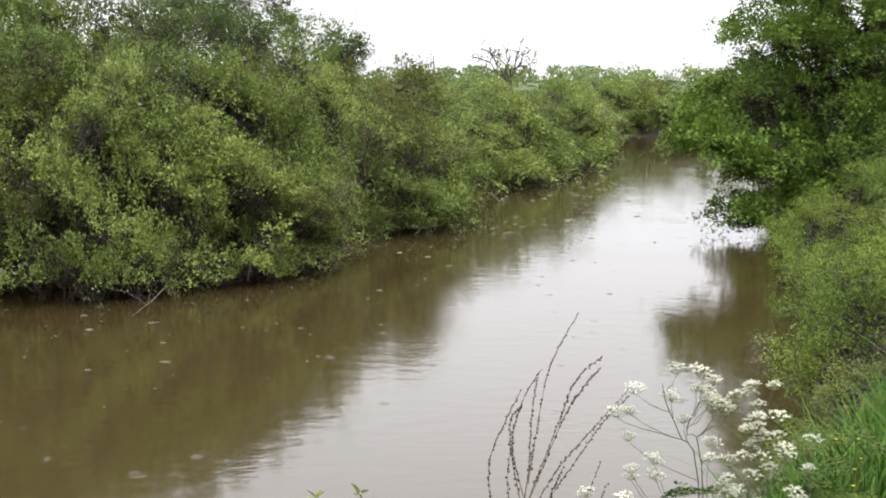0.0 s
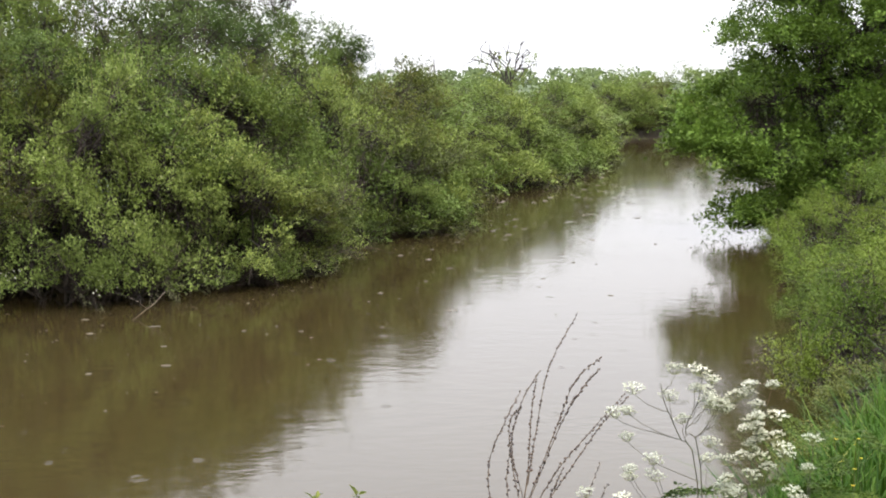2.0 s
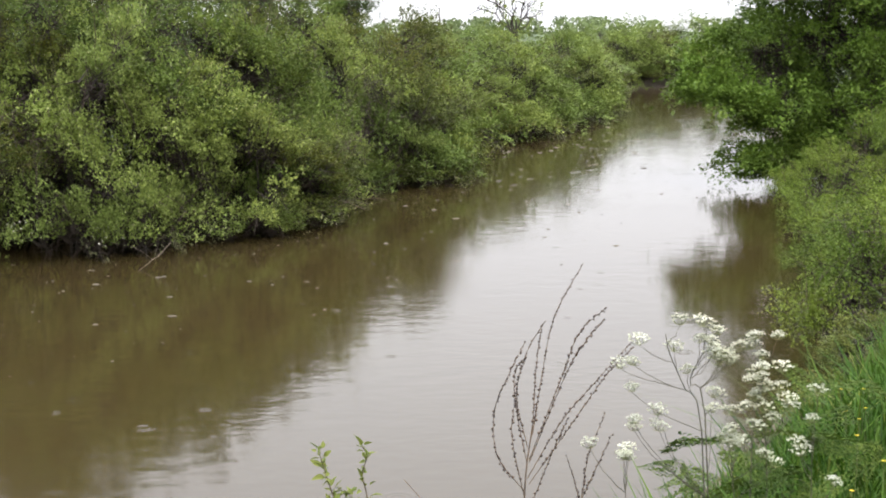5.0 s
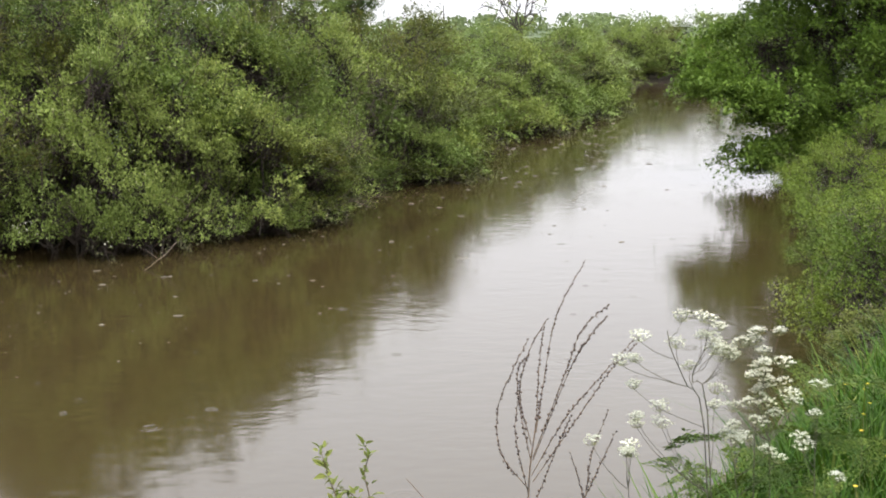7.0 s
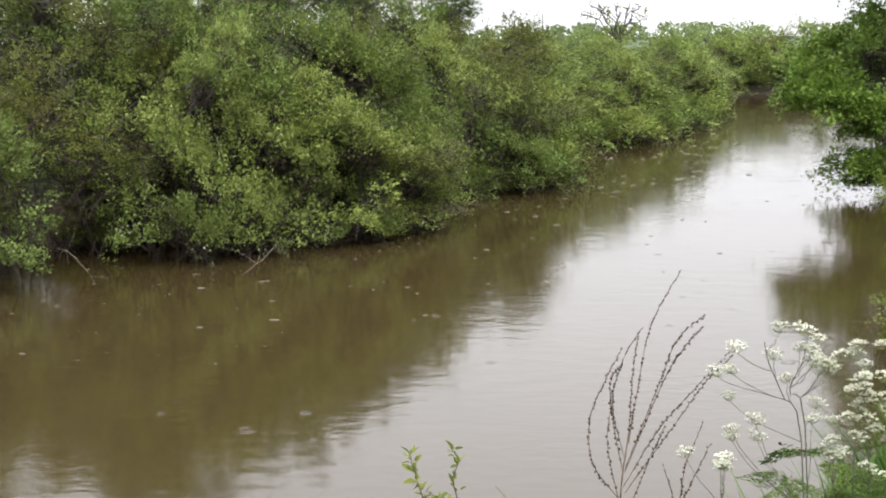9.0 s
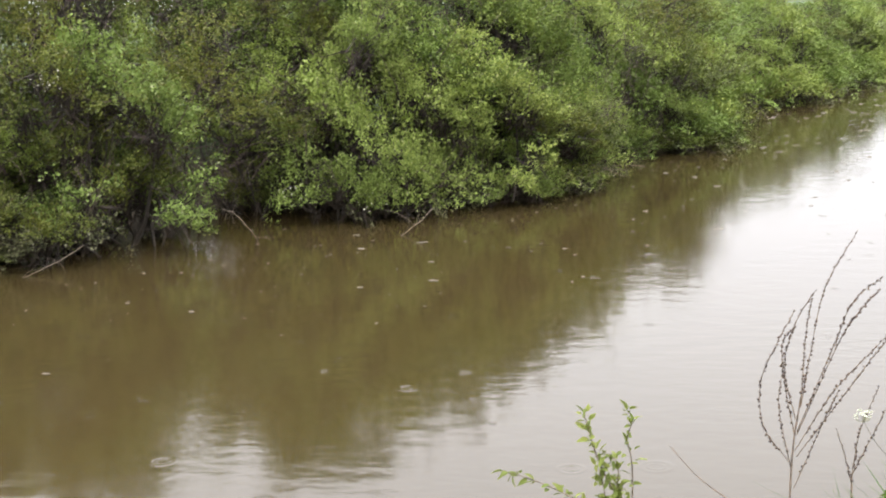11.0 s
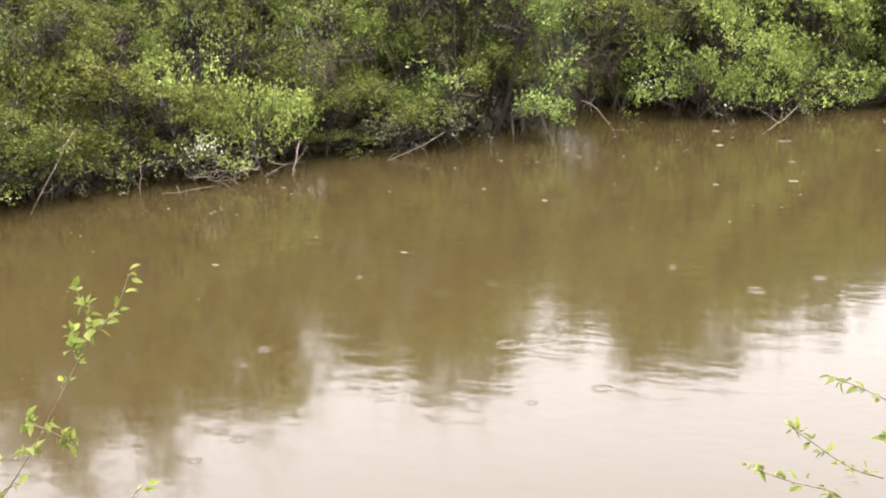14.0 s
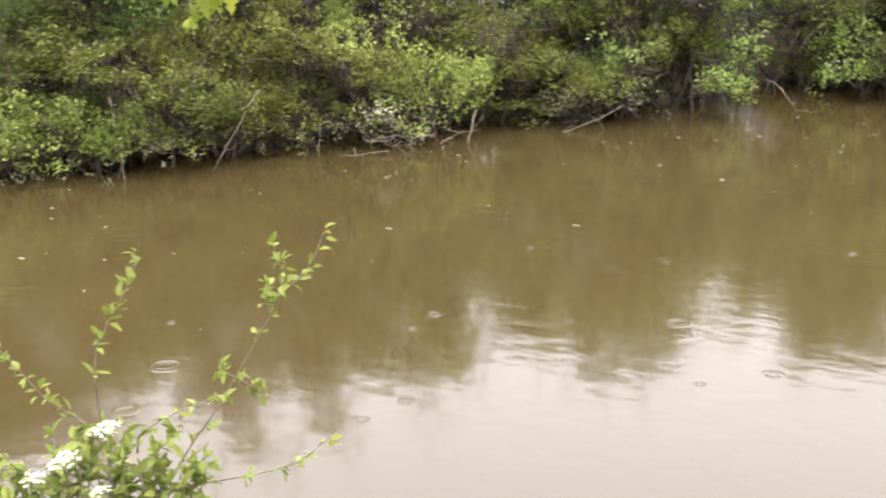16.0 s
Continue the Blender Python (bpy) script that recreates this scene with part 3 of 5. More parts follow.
CREST = [4.9, 5.1, 5.1, 5.0, 5.0, 5.1, 5.2, 5.3, 5.4, 5.5, 5.8, 5.6, 5.4, 5.2, 4.4, 3.8, 3.7, 3.6, 3.4, 2.8, 2.8, 3.4, 3.6, 4.0]


def along_bank(offset, gap, y_from, y_to, row):
    """Spots along the far bank, offset metres back from the water's edge."""
    spots, left, base = [], 0.0, gap
    rng = np.random.default_rng(500 + row)
    for (x0, y0), (x1, y1) in zip(LEFT, LEFT[1:]):
        ln = math.hypot(x1 - x0, y1 - y0)
        ux, uy = (x1 - x0) / ln, (y1 - y0) / ln
        while left < ln:
            back = offset + 1.0 * min(1.0, max(0.0, math.hypot(x0, y0) - 28) / 15)
            x, y = x0 + ux * left - uy * back, y0 + uy * left + ux * back
            at = np.array([x]), np.array([y])
            clear = not in_river(*at)[0] and to_line(*at, LEFT)[0] > 0.7 * back
            if y_from < y < y_to and x < 50 and clear:
                spots.append((x + rng.normal(0, 0.15), y + rng.normal(0, 0.15)))
            gap = base * (1 + max(0.0, math.hypot(x, y) - 32) / 55)
            left += gap * rng.uniform(0.85, 1.15)
        left -= ln
    return spots


spots = []
for row, (offset, gap) in enumerate(((0.75, 1.2), (2.1, 1.6), (4.4, 2.4), (7.6, 4.2), (1.45, 1.7))):
    for x, y in along_bank(offset, gap, 4 + row, 105, row):
        rng = np.random.default_rng(int(1000 * (x + 200)) + 7919 * row)
        dist, bearing = math.hypot(x, y), math.degrees(math.atan2(x, y))
        if (row == 3 and bearing > 1) or (row in (2, 3) and bearing > 12.5) or bearing < -60 or (row == 3 and dist < 26 and bearing < -25):
            continue
        top = min(np.interp(bearing, BEARING, SLOPE) * (dist + 0.5) - 3.4, np.interp(bearing, BEARING, CREST) * rng.uniform(0.9, 1.02))
        near = dist < (29 if row == 0 else 25)
        if row == 4:
            # one more rank of tall bushes close behind the water's edge, where the thicket is steepest
            if not -16.5 < bearing < -4.5 or dist > 29:
                continue
            row = 1
        u = rng.random()
        # dark hollows in the thicket
        if (row == 0 and -23 < bearing < -17.4) or (row == 1 and (-21.8 < bearing < -18.2 or -33 < bearing < -29.2)):
            continue
        if row == 0:
            share = 0.96 if -20 < bearing < -8 else 0.7 if bearing > -26 else 0.1
            kind = ("e" if u > share else "d" if u < share * 0.5 else "k") if near else ("i" if u < 0.7 else "j")
            low, high = (2.3, 3.2) if bearing > -17.4 else (1.1, 1.7) if -35 < bearing < -28.5 else (2.2, 3.5)
            top = min(top + 0.5, rng.uniform(low, high))
            away = rng.uniform(-0.15, 0.45)
            x, y = x * (1 + away / dist), y * (1 + away / dist)
            if not near:
                top = np.interp(bearing, BEARING, SLOPE) * (dist + 0.5) - 3.4
                top = min(top * rng.uniform(0.62, 0.9), np.interp(bearing, BEARING, CREST))
        elif row == 1 and near:
            kind = "c" if u < (0.04 if -20 < bearing < -8 else 0.3 if bearing > -26 else 0.68) else "a" if u < 0.62 else "b"
        else:
            kind = "f" if u < (0.6 if bearing > -3 else 0.33) else "g" if u < 0.88 else "h"
        if row in (1, 2) and -4.2 < bearing < -0.3 and dist < 35:
            kind, top = "h", top * 1.32  # one olive-brown blackthorn clump
        if row > 0 and dist > 27:
            top *= rng.uniform(0.86, 1.03)
        g = max(-0.15, float(ground_z(np.array([x]), np.array([y]))[0]))
        if row > 0 and top - g > (3.7 if kind in "abg" else 4.1) and kind not in "ch":
            kind = "m" if near else "n"
        sz = min(1.5, max(0.5, (top - g) / TALL[kind]))
        sx = rng.uniform(0.9, 1.2) * (1 + max(0.0, dist - 32) / 75)
        spots.append((kind, x, y, rng.uniform(0, 360), sx, sz))
spots += [("m", -13.9, 11.9, 90, 1.01, 0.81),
          ("k", -13.2, 10.9, 20, 1.05, 1.11),
          ("m", -15.2, 12.2, 200, 1.12, 0.93),
          ("d", -14.1, 9.9, 70, 1.07, 1.18),
          ("n", -17.0, 11.5, 0, 1.00, 0.85),
          ("c", -12.8, 14.7, 60, 0.93, 1.10),
          ("n", -14.2, 16.6, 170, 1.00, 0.85),
          ("n", -15.8, 17.8, 20, 1.00, 0.88),
          ("c", -11.6, 15.6, 300, 0.93, 1.02),
          ("o", -8.7, 22.4, 60, 1.00, 1.04),
          ("o", -7.3, 22.6, 200, 0.95, 0.91),
          ("n", -9.4, 24.6, 0, 1.00, 1.07),
          ("n", -8.0, 23.8, 90, 0.91, 1.01),
          ("a", -10.9, 17.5, 40, 1.08, 1.23),
          ("b", -10.3, 17.4, 140, 0.88, 0.94),
          ("n", -19.0, 17.0, 10, 1.00, 0.85),
          ("n", -17.6, 19.8, 120, 1.00, 0.88),
          ("n", -20.8, 14.2, 220, 1.00, 0.79),
          ("n", -16.0, 14.8, 80, 0.91, 0.76),
          ("g", -9.9, 19.4, 20, 1.04, 1.15),
          ("g", -11.4, 20.8, 140, 1.14, 1.29),
          ("g", -12.8, 22.4, 260, 1.23, 1.40),
          ("a", -9.0, 19.0, 80, 0.97, 0.99),
          ("g", -9.9, 22.9, 30, 1.14, 1.47),
          ("g", -10.8, 24.6, 200, 1.14, 1.65),
          ("n", -9.0, 26.0, 40, 1.00, 1.13),
          ("o", -8.0, 26.6, 150, 1.10, 1.30),
          ("n", -7.0, 26.6, 250, 1.00, 1.11),
          ("n", -6.0, 26.9, 10, 1.00, 1.09),
          ("n", -4.8, 31.1, 30, 1.05, 0.80),
          ("n", -4.6, 34.7, 130, 1.05, 0.87),
          ("n", -4.1, 37.8, 230, 1.05, 0.91),
          ("n", -3.4, 36.9, 330, 1.00, 0.80),
          ("n", -2.4, 35.7, 80, 1.00, 0.68),
          ("n", -6.2, 31.0, 10, 1.05, 0.87),
          ("g", -8.4, 23.3, 70, 1.04, 0.83),
          ("g", -9.3, 25.6, 160, 1.14, 1.00),
          ("k", -3.75, 22.5, 20, 1.00, 0.83),
          ("d", -3.0, 23.5, 140, 0.92, 0.83),
          ("k", -2.95, 24.9, 250, 0.95, 0.83),
          ("d", -2.3, 28.7, 30, 0.92, 0.89),
          ("d", -1.2, 29.9, 120, 0.97, 0.89),
          ("n", -5.4, 38.0, 100, 1.09, 1.16),
          ("n", -6.6, 37.0, 20, 1.09, 1.21),
          ("n", -6.1, 33.5, 210, 1.05, 1.10),
          ("o", -4.5, 39.5, 60, 1.10, 1.26),
          ("n", -7.5, 25.8, 75, 1.00, 1.17),
          ("n", -8.5, 25.2, 15, 1.00, 1.16),
          ("n", -11.8, 18.8, 75, 1.00, 0.85),
          ("n", -14.9, 17.2, 15, 1.00, 0.89),
          ("a", -3.9, 23.5, 35, 0.97, 1.01),
          ("a", -4.7, 22.5, 200, 0.97, 0.99),
          ("a", -7.9, 21.2, 110, 0.97, 0.95),
          ("c", -7.1, 21.5, 250, 0.84, 0.80),
          ("o", -7.45, 20.7, 140, 0.85, 0.78),
          ("n", -12.4, 18.3, 200, 1.0, 0.86),
          ("n", -15.0, 16.1, 40, 1.0, 0.9),
          ("n", -16.6, 15.4, 310, 1.0, 0.92),
          ("n", -13.2, 17.4, 60, 1.00, 0.71),
          ("n", -13.9, 16.0, 10, 0.91, 0.75),
          ("f", 9.5, 79.0, 40, 1.62, 1.17),
          ("f", 16.5, 84.0, 200, 1.84, 1.17),
          ("f", 10.9, 79.5, 0, 1.40, 1.13),
          ("f", 13.8, 82.0, 80, 1.73, 1.09)]
plant_all(kinds, spots)

# ---- a maple leaning over the water on the near bank ----
def broad_tree():
    rng = np.random.default_rng(31)
    top = thing("maple_tree", "dark green broad-leaved tree drooping over the river", "tree")
    trunk = Soup()
    trunk.tube(smooth_line([(0, 0, -0.4), (0.05, 0.1, 1.2), (-0.2, 0.0, 2.6), (-0.3, 0.1, 4.2)], 12), 0.28, 0.16, 9)
    part("trunk", trunk.mesh("trunk", BARK), top, "rough grey-brown trunk")
    lobes = []
    for n in range(170):
        z = 0.5 + 7.9 * rng.random() ** 1.1
        wide = float(np.interp(z, (0.3, 1.2, 2.0, 3.6, 5.2, 6.5, 8.4), (2.0, 3.2, 3.5, 3.1, 2.9, 2.5, 1.3)))
        a, rr = rng.uniform(0, 2 * np.pi), wide * math.sqrt(rng.uniform(0.25, 1.0))
        lobes.append((np.array([rr * math.cos(a), rr * math.sin(a), z + 0.25]), rng.uniform(0.5, 0.95)))
    for x, y, z in ((-4.4, -1.5, 1.95), (-4.2, -1.8, 1.8), (-4.1, -2.0, 1.75), (-3.7, -2.3, 1.75), (-3.3, -2.4, 1.55), (-4.4, -1.0, 1.9), (-4.3, -0.8, 2.5), (-4.1, -1.6, 1.9), (-3.8, -2.2, 1.85), (-3.5, -2.0, 1.7), (-3.9, -0.5, 2.9), (-3.2, -1.5, 1.6),
                    (-3.6, -1.2, 2.3), (-3.0, -2.0, 1.3), (-3.6, 0.4, 1.8), (-3.0, 0.5, 2.4), (-3.3, -2.5, 1.35), (-3.1, -2.6, 0.5), (-2.6, -2.6, 0.4), (-2.1, -2.7, 0.6), (-2.4, -2.3, 1.0),
                    (-3.6, -1.9, 0.3), (-3.3, -2.0, 0.15), (-2.9, -2.1, 0.2), (-2.5, -2.1, 0.3), (-3.1, -1.6, 0.4), (-1.5, -2.8, 0.9), (-2.9, -2.3, 0.7), (-1.0, -2.9, 1.5), (-1.9, -2.6, 1.6)):
        lobes.append((np.array([x, y, z]), 0.62))
    for n in range(26):
        a, rr = rng.uniform(0, 2 * np.pi), rng.uniform(0.3, 2.2)
        lobes.append((np.array([rr * math.cos(a), rr * math.sin(a), rng.uniform(1.0, 5.5)]), 0.9))
    for n in range(14):
        c = lobes[n * 7][0]
        limb = Soup()
        z0 = min(4.0, max(1.0, c[2] * 0.6))
        start = np.array([-0.2, 0.05, z0])
        line = curve(start, c, (0, 0, 0.4), 9, rng, 0.06)
        limb.tube(line, 0.1, 0.025, 6)
        for m in range(6):
            b = line[3 + m]
            limb.tube(curve(b, b + unit(rng, 1)[0] * 0.9, (0, 0, 0.1), 5, rng, 0.03), 0.025, 0.006, 4)
        part("limb", limb.mesh("limb", BARK), top)
    soup = Soup()
    q, d, reach = fan_starts(rng, lobes, 12, 0.2, 0.75, -0.2)
    leafy_fans(soup, rng, q, d, reach, 75, 0.078, wide=0.8, droop=0.3, shape=0.95, loose=0.4, flat=True)
    part("crown", soup.mesh("crown", LEAF_TREE, False), top)
    soup = Soup()
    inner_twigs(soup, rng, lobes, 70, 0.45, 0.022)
    tagged(part("twig_tangle", soup.mesh("twig_tangle", SHADED_TWIG), top, "inner twigs coloured near black for the crown's shade"), kind="stuff")
    return top


tree = broad_tree()
tree.matrix_basis = settle(tree, 10.0, 31.0, 0, z=0.15)

# ---- shrubs on the near bank ----
NEAR = "shrubs on the near bank"
shrubs = {
    "h": bush("bank_shrub", "yellow-green leafy shrub on the river bank", 41, 1.2, 2.0, LEAF_SHRUB, 0.041, (16, 9, 55, 20), flat=True, lobe_size=0.3, bare=8, stems=5, group=NEAR, category="shrub", up=0.1, out=0.9, wide=0.5, trail=1.3, droop=0.1),
    "j": bush("bank_shrub", "low yellow-green shrub hanging over the water", 43, 1.15, 1.2, LEAF_SHRUB, 0.04, (15, 9, 55, 20), flat=True, lobe_size=0.28, bare=10, stems=5, group=NEAR, category="shrub", droop=0.12, up=0.05, out=1.0, wide=0.45, trail=1.5),
    "i": bush("bank_shrub", "small dark green shrub beside long grass", 42, 0.8, 1.2, LEAF_OLIVE, 0.036, (14, 10, 36, 20), flat=True, bare=8, stems=5, group=NEAR, category="shrub"),
}
# x, y and the height of the top above the water
spots = []
for n, (x, y, top) in enumerate((
        (8.2, 26.6, 1.5), (7.7, 24.6, 1.6), (7.2, 22.6, 1.75), (6.6, 20.9, 1.85), (6.2, 19.0, 1.7), (5.7, 17.2, 1.55), (5.2, 15.6, 1.5), (4.7, 14.2, 1.4), (4.3, 13.0, 1.3),
        (3.9, 11.7, 1.25), (3.5, 10.6, 1.3), (3.15, 9.5, 1.4), (2.6, 8.6, 1.5), (9.3, 27.0, 2.2), (8.8, 24.4, 2.2), (8.1, 22.4, 2.2), (7.4, 20.6, 2.2), (6.9, 18.6, 2.15), (6.3, 16.8, 2.05), (5.8, 15.0, 2.0),
        (5.3, 13.4, 1.9), (8.6, 20.0, 2.6), (10.3, 28.4, 2.5), (11.6, 29.6, 3.0), (12.6, 31.5, 3.2), (7.6, 17.4, 2.5), (7.55, 26.6, 1.15), (7.85, 28.2, 1.1), (8.3, 30.0, 1.1), (8.9, 29.0, 1.6), (5.45, 17.3, 1.45), (5.75, 18.9, 1.35), (6.15, 20.4, 1.3), (6.7, 22.4, 1.25), (6.75, 24.5, 1.1), (11.2, 44.0, 2.6), (13.0, 50.0, 2.8), (15.5, 57.0, 3.0))):
    need = top - max(0.0, float(ground_z(np.array([x]), np.array([y]))[0]))
    kind = "i" if y < 12.5 else "h" if need > 1.3 else "j"
    high = {"h": 2.35, "i": 1.65, "j": 1.2}[kind]
    spots.append((kind, x, y, n * 77, (1.0 if y > 40 else 0.82) * (0.75 if kind == "i" else 1.0), max(0.4, need / high)))
plant_all(shrubs, spots)

# ---- distance: woods, a bare-topped tree and a pole ----
rng = np.random.default_rng(51)
soup = Soup()
for n in range(260):
    x = rng.uniform(-160, 300)
    y = 330 + rng.uniform(-30, 60) - 0.0002 * x * x
    r = rng.uniform(1.6, 3.2)
    h = 5.9 + 0.8 * math.sin(x * 0.05) + rng.uniform(-0.9, 0.7)
    q, d = crown_points(rng, [(np.array([x, y, h - r]), r), (np.array([x + 1.5, y, h - r - 2.2]), r)], 75, 0.0)
    k = len(q)
    size = rng.uniform(0.8, 1.3, k)
    soup.leaves(q, unit(rng, k), d + unit(rng, k) * 0.4, size, size * 0.8)
tagged(new("distant_wood", soup.mesh("distant_wood", LEAF_HAZED, False)), "line of distant trees, their green paled to imitate haze", "woodland", kind="stuff")

rng = np.random.default_rng(52)
top = thing("thin_tree", "sparse half-bare tree standing above the hedge", "tree")
wood = Soup()
wood.tube(smooth_line([(0, 0, 0), (0.1, 0, 1.6), (0.0, 0, 3.0)], 8), 0.1, 0.05, 6)
part("trunk", wood.mesh("trunk", BARK), top)
for tip in ((-1.5, 0, 4.1), (-0.9, 0.2, 3.9), (-0.2, 0, 3.9), (0.5, 0.3, 4.3), (0.9, 0, 4.0), (-1.9, 0.2, 3.6), (1.3, 0.1, 3.4)):
    wood = Soup()
    line = curve((0, 0, 2.2), tip, (0, 0, 0.25), 8, rng, 0.08)
    wood.tube(line, 0.05, 0.015, 4)
    for m in range(8):
        b = line[3 + m % 5]
        wood.tube(curve(b, b + rng.normal(0, 0.3, 3) + (0, 0, 0.2), (0, 0, 0.04), 4, rng), 0.028, 0.014, 3)
    part("limb", wood.mesh("limb", BARK), top)
soup = Soup()
q = np.stack([rng.uniform(-1.8, 1.3, 60), rng.normal(0, 0.3, 60), rng.uniform(2.2, 3.9, 60)], 1)
leaf_shoots(soup, rng, q, unit(rng, 60), 7, 0.12, 0.35)
part("crown", soup.mesh("crown", LEAF_WILLOW, False), top)
top.matrix_basis = pose(3.3, 66.0, 0.9)

soup = Soup()
soup.tube([(0, 0, -1), (0, 0, 4), (0, 0, 7.2)], 0.16, 0.11, 8)
top = thing("telegraph_pole", "dark wooden pole far beyond the hedge", "pole", at=(-2.1, 300, 1.5))
part("post", soup.mesh("post", POLE_WOOD), top)

# ---- dead wood and litter at the waterline ----
DEAD = "dead branches in the water"
rng = np.random.default_rng(61)


def dead_branch(p0, p1, bow, r, twigs):
    top = thing("dead_branch", "bare grey branch dipping into the river", "branch", DEAD)
    soup = Soup()
    line = curve(p0, p1, bow, 9, rng, 0.006)
    soup.tube(line, r, r * 0.4, 6)
    limb = part("limb", soup.mesh("limb", DEADWOOD), top)
    for n in range(twigs):
        b = line[rng.integers(2, 8)]
        soup = Soup()
        soup.tube(curve(b, b + rng.normal(0, 0.22, 3) + (0, 0, 0.05), rng.normal(0, 0.03, 3), 5, rng, 0.01), r * 0.4, r * 0.15, 4)
        part("twig", soup.mesh("twig", DEADWOOD), limb)


dead_branch((-10.95, 11.9, 0.95), (-11.35, 11.4, -0.03), (0.02, 0, 0.05), 0.011, 3)
dead_branch((-4.1, 19.3, 0.35), (-4.55, 18.9, -0.02), (0.0, 0, -0.04), 0.009, 2)
dead_branch((-8.3, 16.3, 0.3), (-8.9, 15.5, -0.02), (0, 0, -0.04), 0.01, 5)
dead_branch((-10.95, 13.0, 0.4), (-10.75, 12.7, 0.0), (0, 0, 0), 0.009, 2)
dead_branch((-9.6, 14.6, 0.4), (-9.55, 14.3, -0.05), (0, 0, 0), 0.014, 2)
dead_branch((-7.0, 18.2, 0.5), (-6.4, 18.0, 0.02), (0, 0, 0.12), 0.008, 4)
dead_branch((-2.4, 23.6, 0.5), (-1.5, 23.6, 0.25), (0, 0, 0.05), 0.014, 6)
dead_branch((-12.4, 10.8, 0.9), (-11.9, 10.5, -0.02), (0, 0, 0.1), 0.016, 3)
for x, y in ((-10.05, 13.75),):
    top = thing("twig_heap", "pale tangle of dead twigs caught at the waterline", "twigs", "twig heaps")
    soup = Soup()
    for n in range(46):
        a = np.array([rng.normal(0, 0.3), rng.normal(0, 0.2), abs(rng.normal(0.12, 0.12))])
        soup.tube(curve(a, a + rng.normal(0, 1, 3) * (0.3, 0.2, 0.12), rng.normal(0, 0.05, 3), 6, rng, 0.01), 0.008, 0.003, 3)
    tagged(part("twig_tangle", soup.mesh("twig_tangle", DEADWOOD), top), kind="stuff")
    top.matrix_basis = pose(x, y, 0.0, 0, 0, 53)
top = thing("blossom_spray", "white clematis-like blossom on dead twigs above the water", "blossom")
soup = Soup()
q = rng.normal(0, 1, (110, 3)) * (0.15, 0.1, 0.08)
soup.leaves(q, unit(rng, 110), unit(rng, 110), np.full(110, 0.034), np.full(110, 0.026))
tagged(part("blossom", soup.mesh("blossom", BLOSSOM, False), top), kind="stuff")
top.matrix_basis = pose(-10.2, 13.3, 0.53, 0, 0, 53)
for x, y, z, m in ((-5.2, 19.6, 0.38, 14), (-6.46, 19.44, 0.59, 16), (-8.55, 16.17, 2.46, 20), (-3.0, 22.0, 0.3, 8), (0.3, 36.5, 1.3, 30), (4.1, 47.5, 0.9, 40)):
    top = thing("blossom_spray", "few white hawthorn blossoms at the edge of a bush", "blossom", "white blossoms")
    soup = Soup()
    w = 0.1 if y < 30 else 0.4
    q = rng.normal(0, 1, (m, 3)) * (w, w, w)
    soup.leaves(q, unit(rng, m), unit(rng, m), np.full(m, 0.04), np.full(m, 0.03))
    tagged(part("blossom", soup.mesh("blossom", BLOSSOM, False), top), kind="stuff")
    top.matrix_basis = pose(x, y, z)

# brown dead stems, their colour lowered further to paint the hollows' shade
SHADED_BRAMBLE = rough_material("dead_bramble", (0.016, 0.01, 0.006), (0.05, 0.03, 0.019), 30.0)
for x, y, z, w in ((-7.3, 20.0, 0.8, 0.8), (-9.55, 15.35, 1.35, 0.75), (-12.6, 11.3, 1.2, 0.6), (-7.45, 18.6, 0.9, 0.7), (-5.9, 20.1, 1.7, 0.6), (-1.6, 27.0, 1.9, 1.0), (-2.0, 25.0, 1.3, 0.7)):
    top = thing("dead_bramble", "brown leafless bramble stems in a hollow, coloured darker for its shade", "bramble", "dead brambles")
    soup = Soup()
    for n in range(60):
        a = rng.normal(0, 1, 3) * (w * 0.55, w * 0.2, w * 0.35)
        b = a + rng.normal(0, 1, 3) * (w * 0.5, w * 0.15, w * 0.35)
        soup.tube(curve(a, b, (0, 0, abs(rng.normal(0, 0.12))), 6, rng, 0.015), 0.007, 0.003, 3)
    tagged(part("stem_tangle", soup.mesh("stem_tangle", SHADED_BRAMBLE), top), kind="stuff")
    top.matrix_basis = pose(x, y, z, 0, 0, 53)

# ---- rain on the water: rings, bubbles and drifting bits ----
rng = np.random.default_rng(71)


def on_river(k, x0, x1, y0, y1):
    q = np.stack([rng.uniform(x0, x1, k), rng.uniform(y0, y1, k)], 1)
    return q[in_river(q[:, 0], q[:, 1]) & (to_line(q[:, 0], q[:, 1], LEFT) > 0.6)]


soup = Soup()
a = np.linspace(0, 2 * np.pi, 18, endpoint=False)
for x, y in on_river(420, -14, 6, 5, 45):
    r0 = rng.uniform(0.025, 0.13)
    for r in (r0, r0 * 0.55):
        ring = [np.stack([x + rr * np.cos(a), y + rr * np.sin(a), np.full(18, z)], 1) for rr, z in ((r * 0.6, -0.0008), (r * 0.85, 0.0012), (r, 0.0013), (r * 1.3, -0.0008))]
        i, j = np.meshgrid(np.arange(3), np.arange(18), indexing="ij")
        soup.add(np.concatenate(ring), np.stack([i * 18 + j, (i + 1) * 18 + j, (i + 1) * 18 + (j + 1) % 18, i * 18 + (j + 1) % 18], -1).reshape(-1, 4))
tagged(new("rain_ripples", soup.mesh("rain_ripples", WATER)), "small round ripples from raindrops on brown water", "ripples", kind="stuff")
soup = Soup()
a = np.linspace(0, 2 * np.pi, 8, endpoint=False)
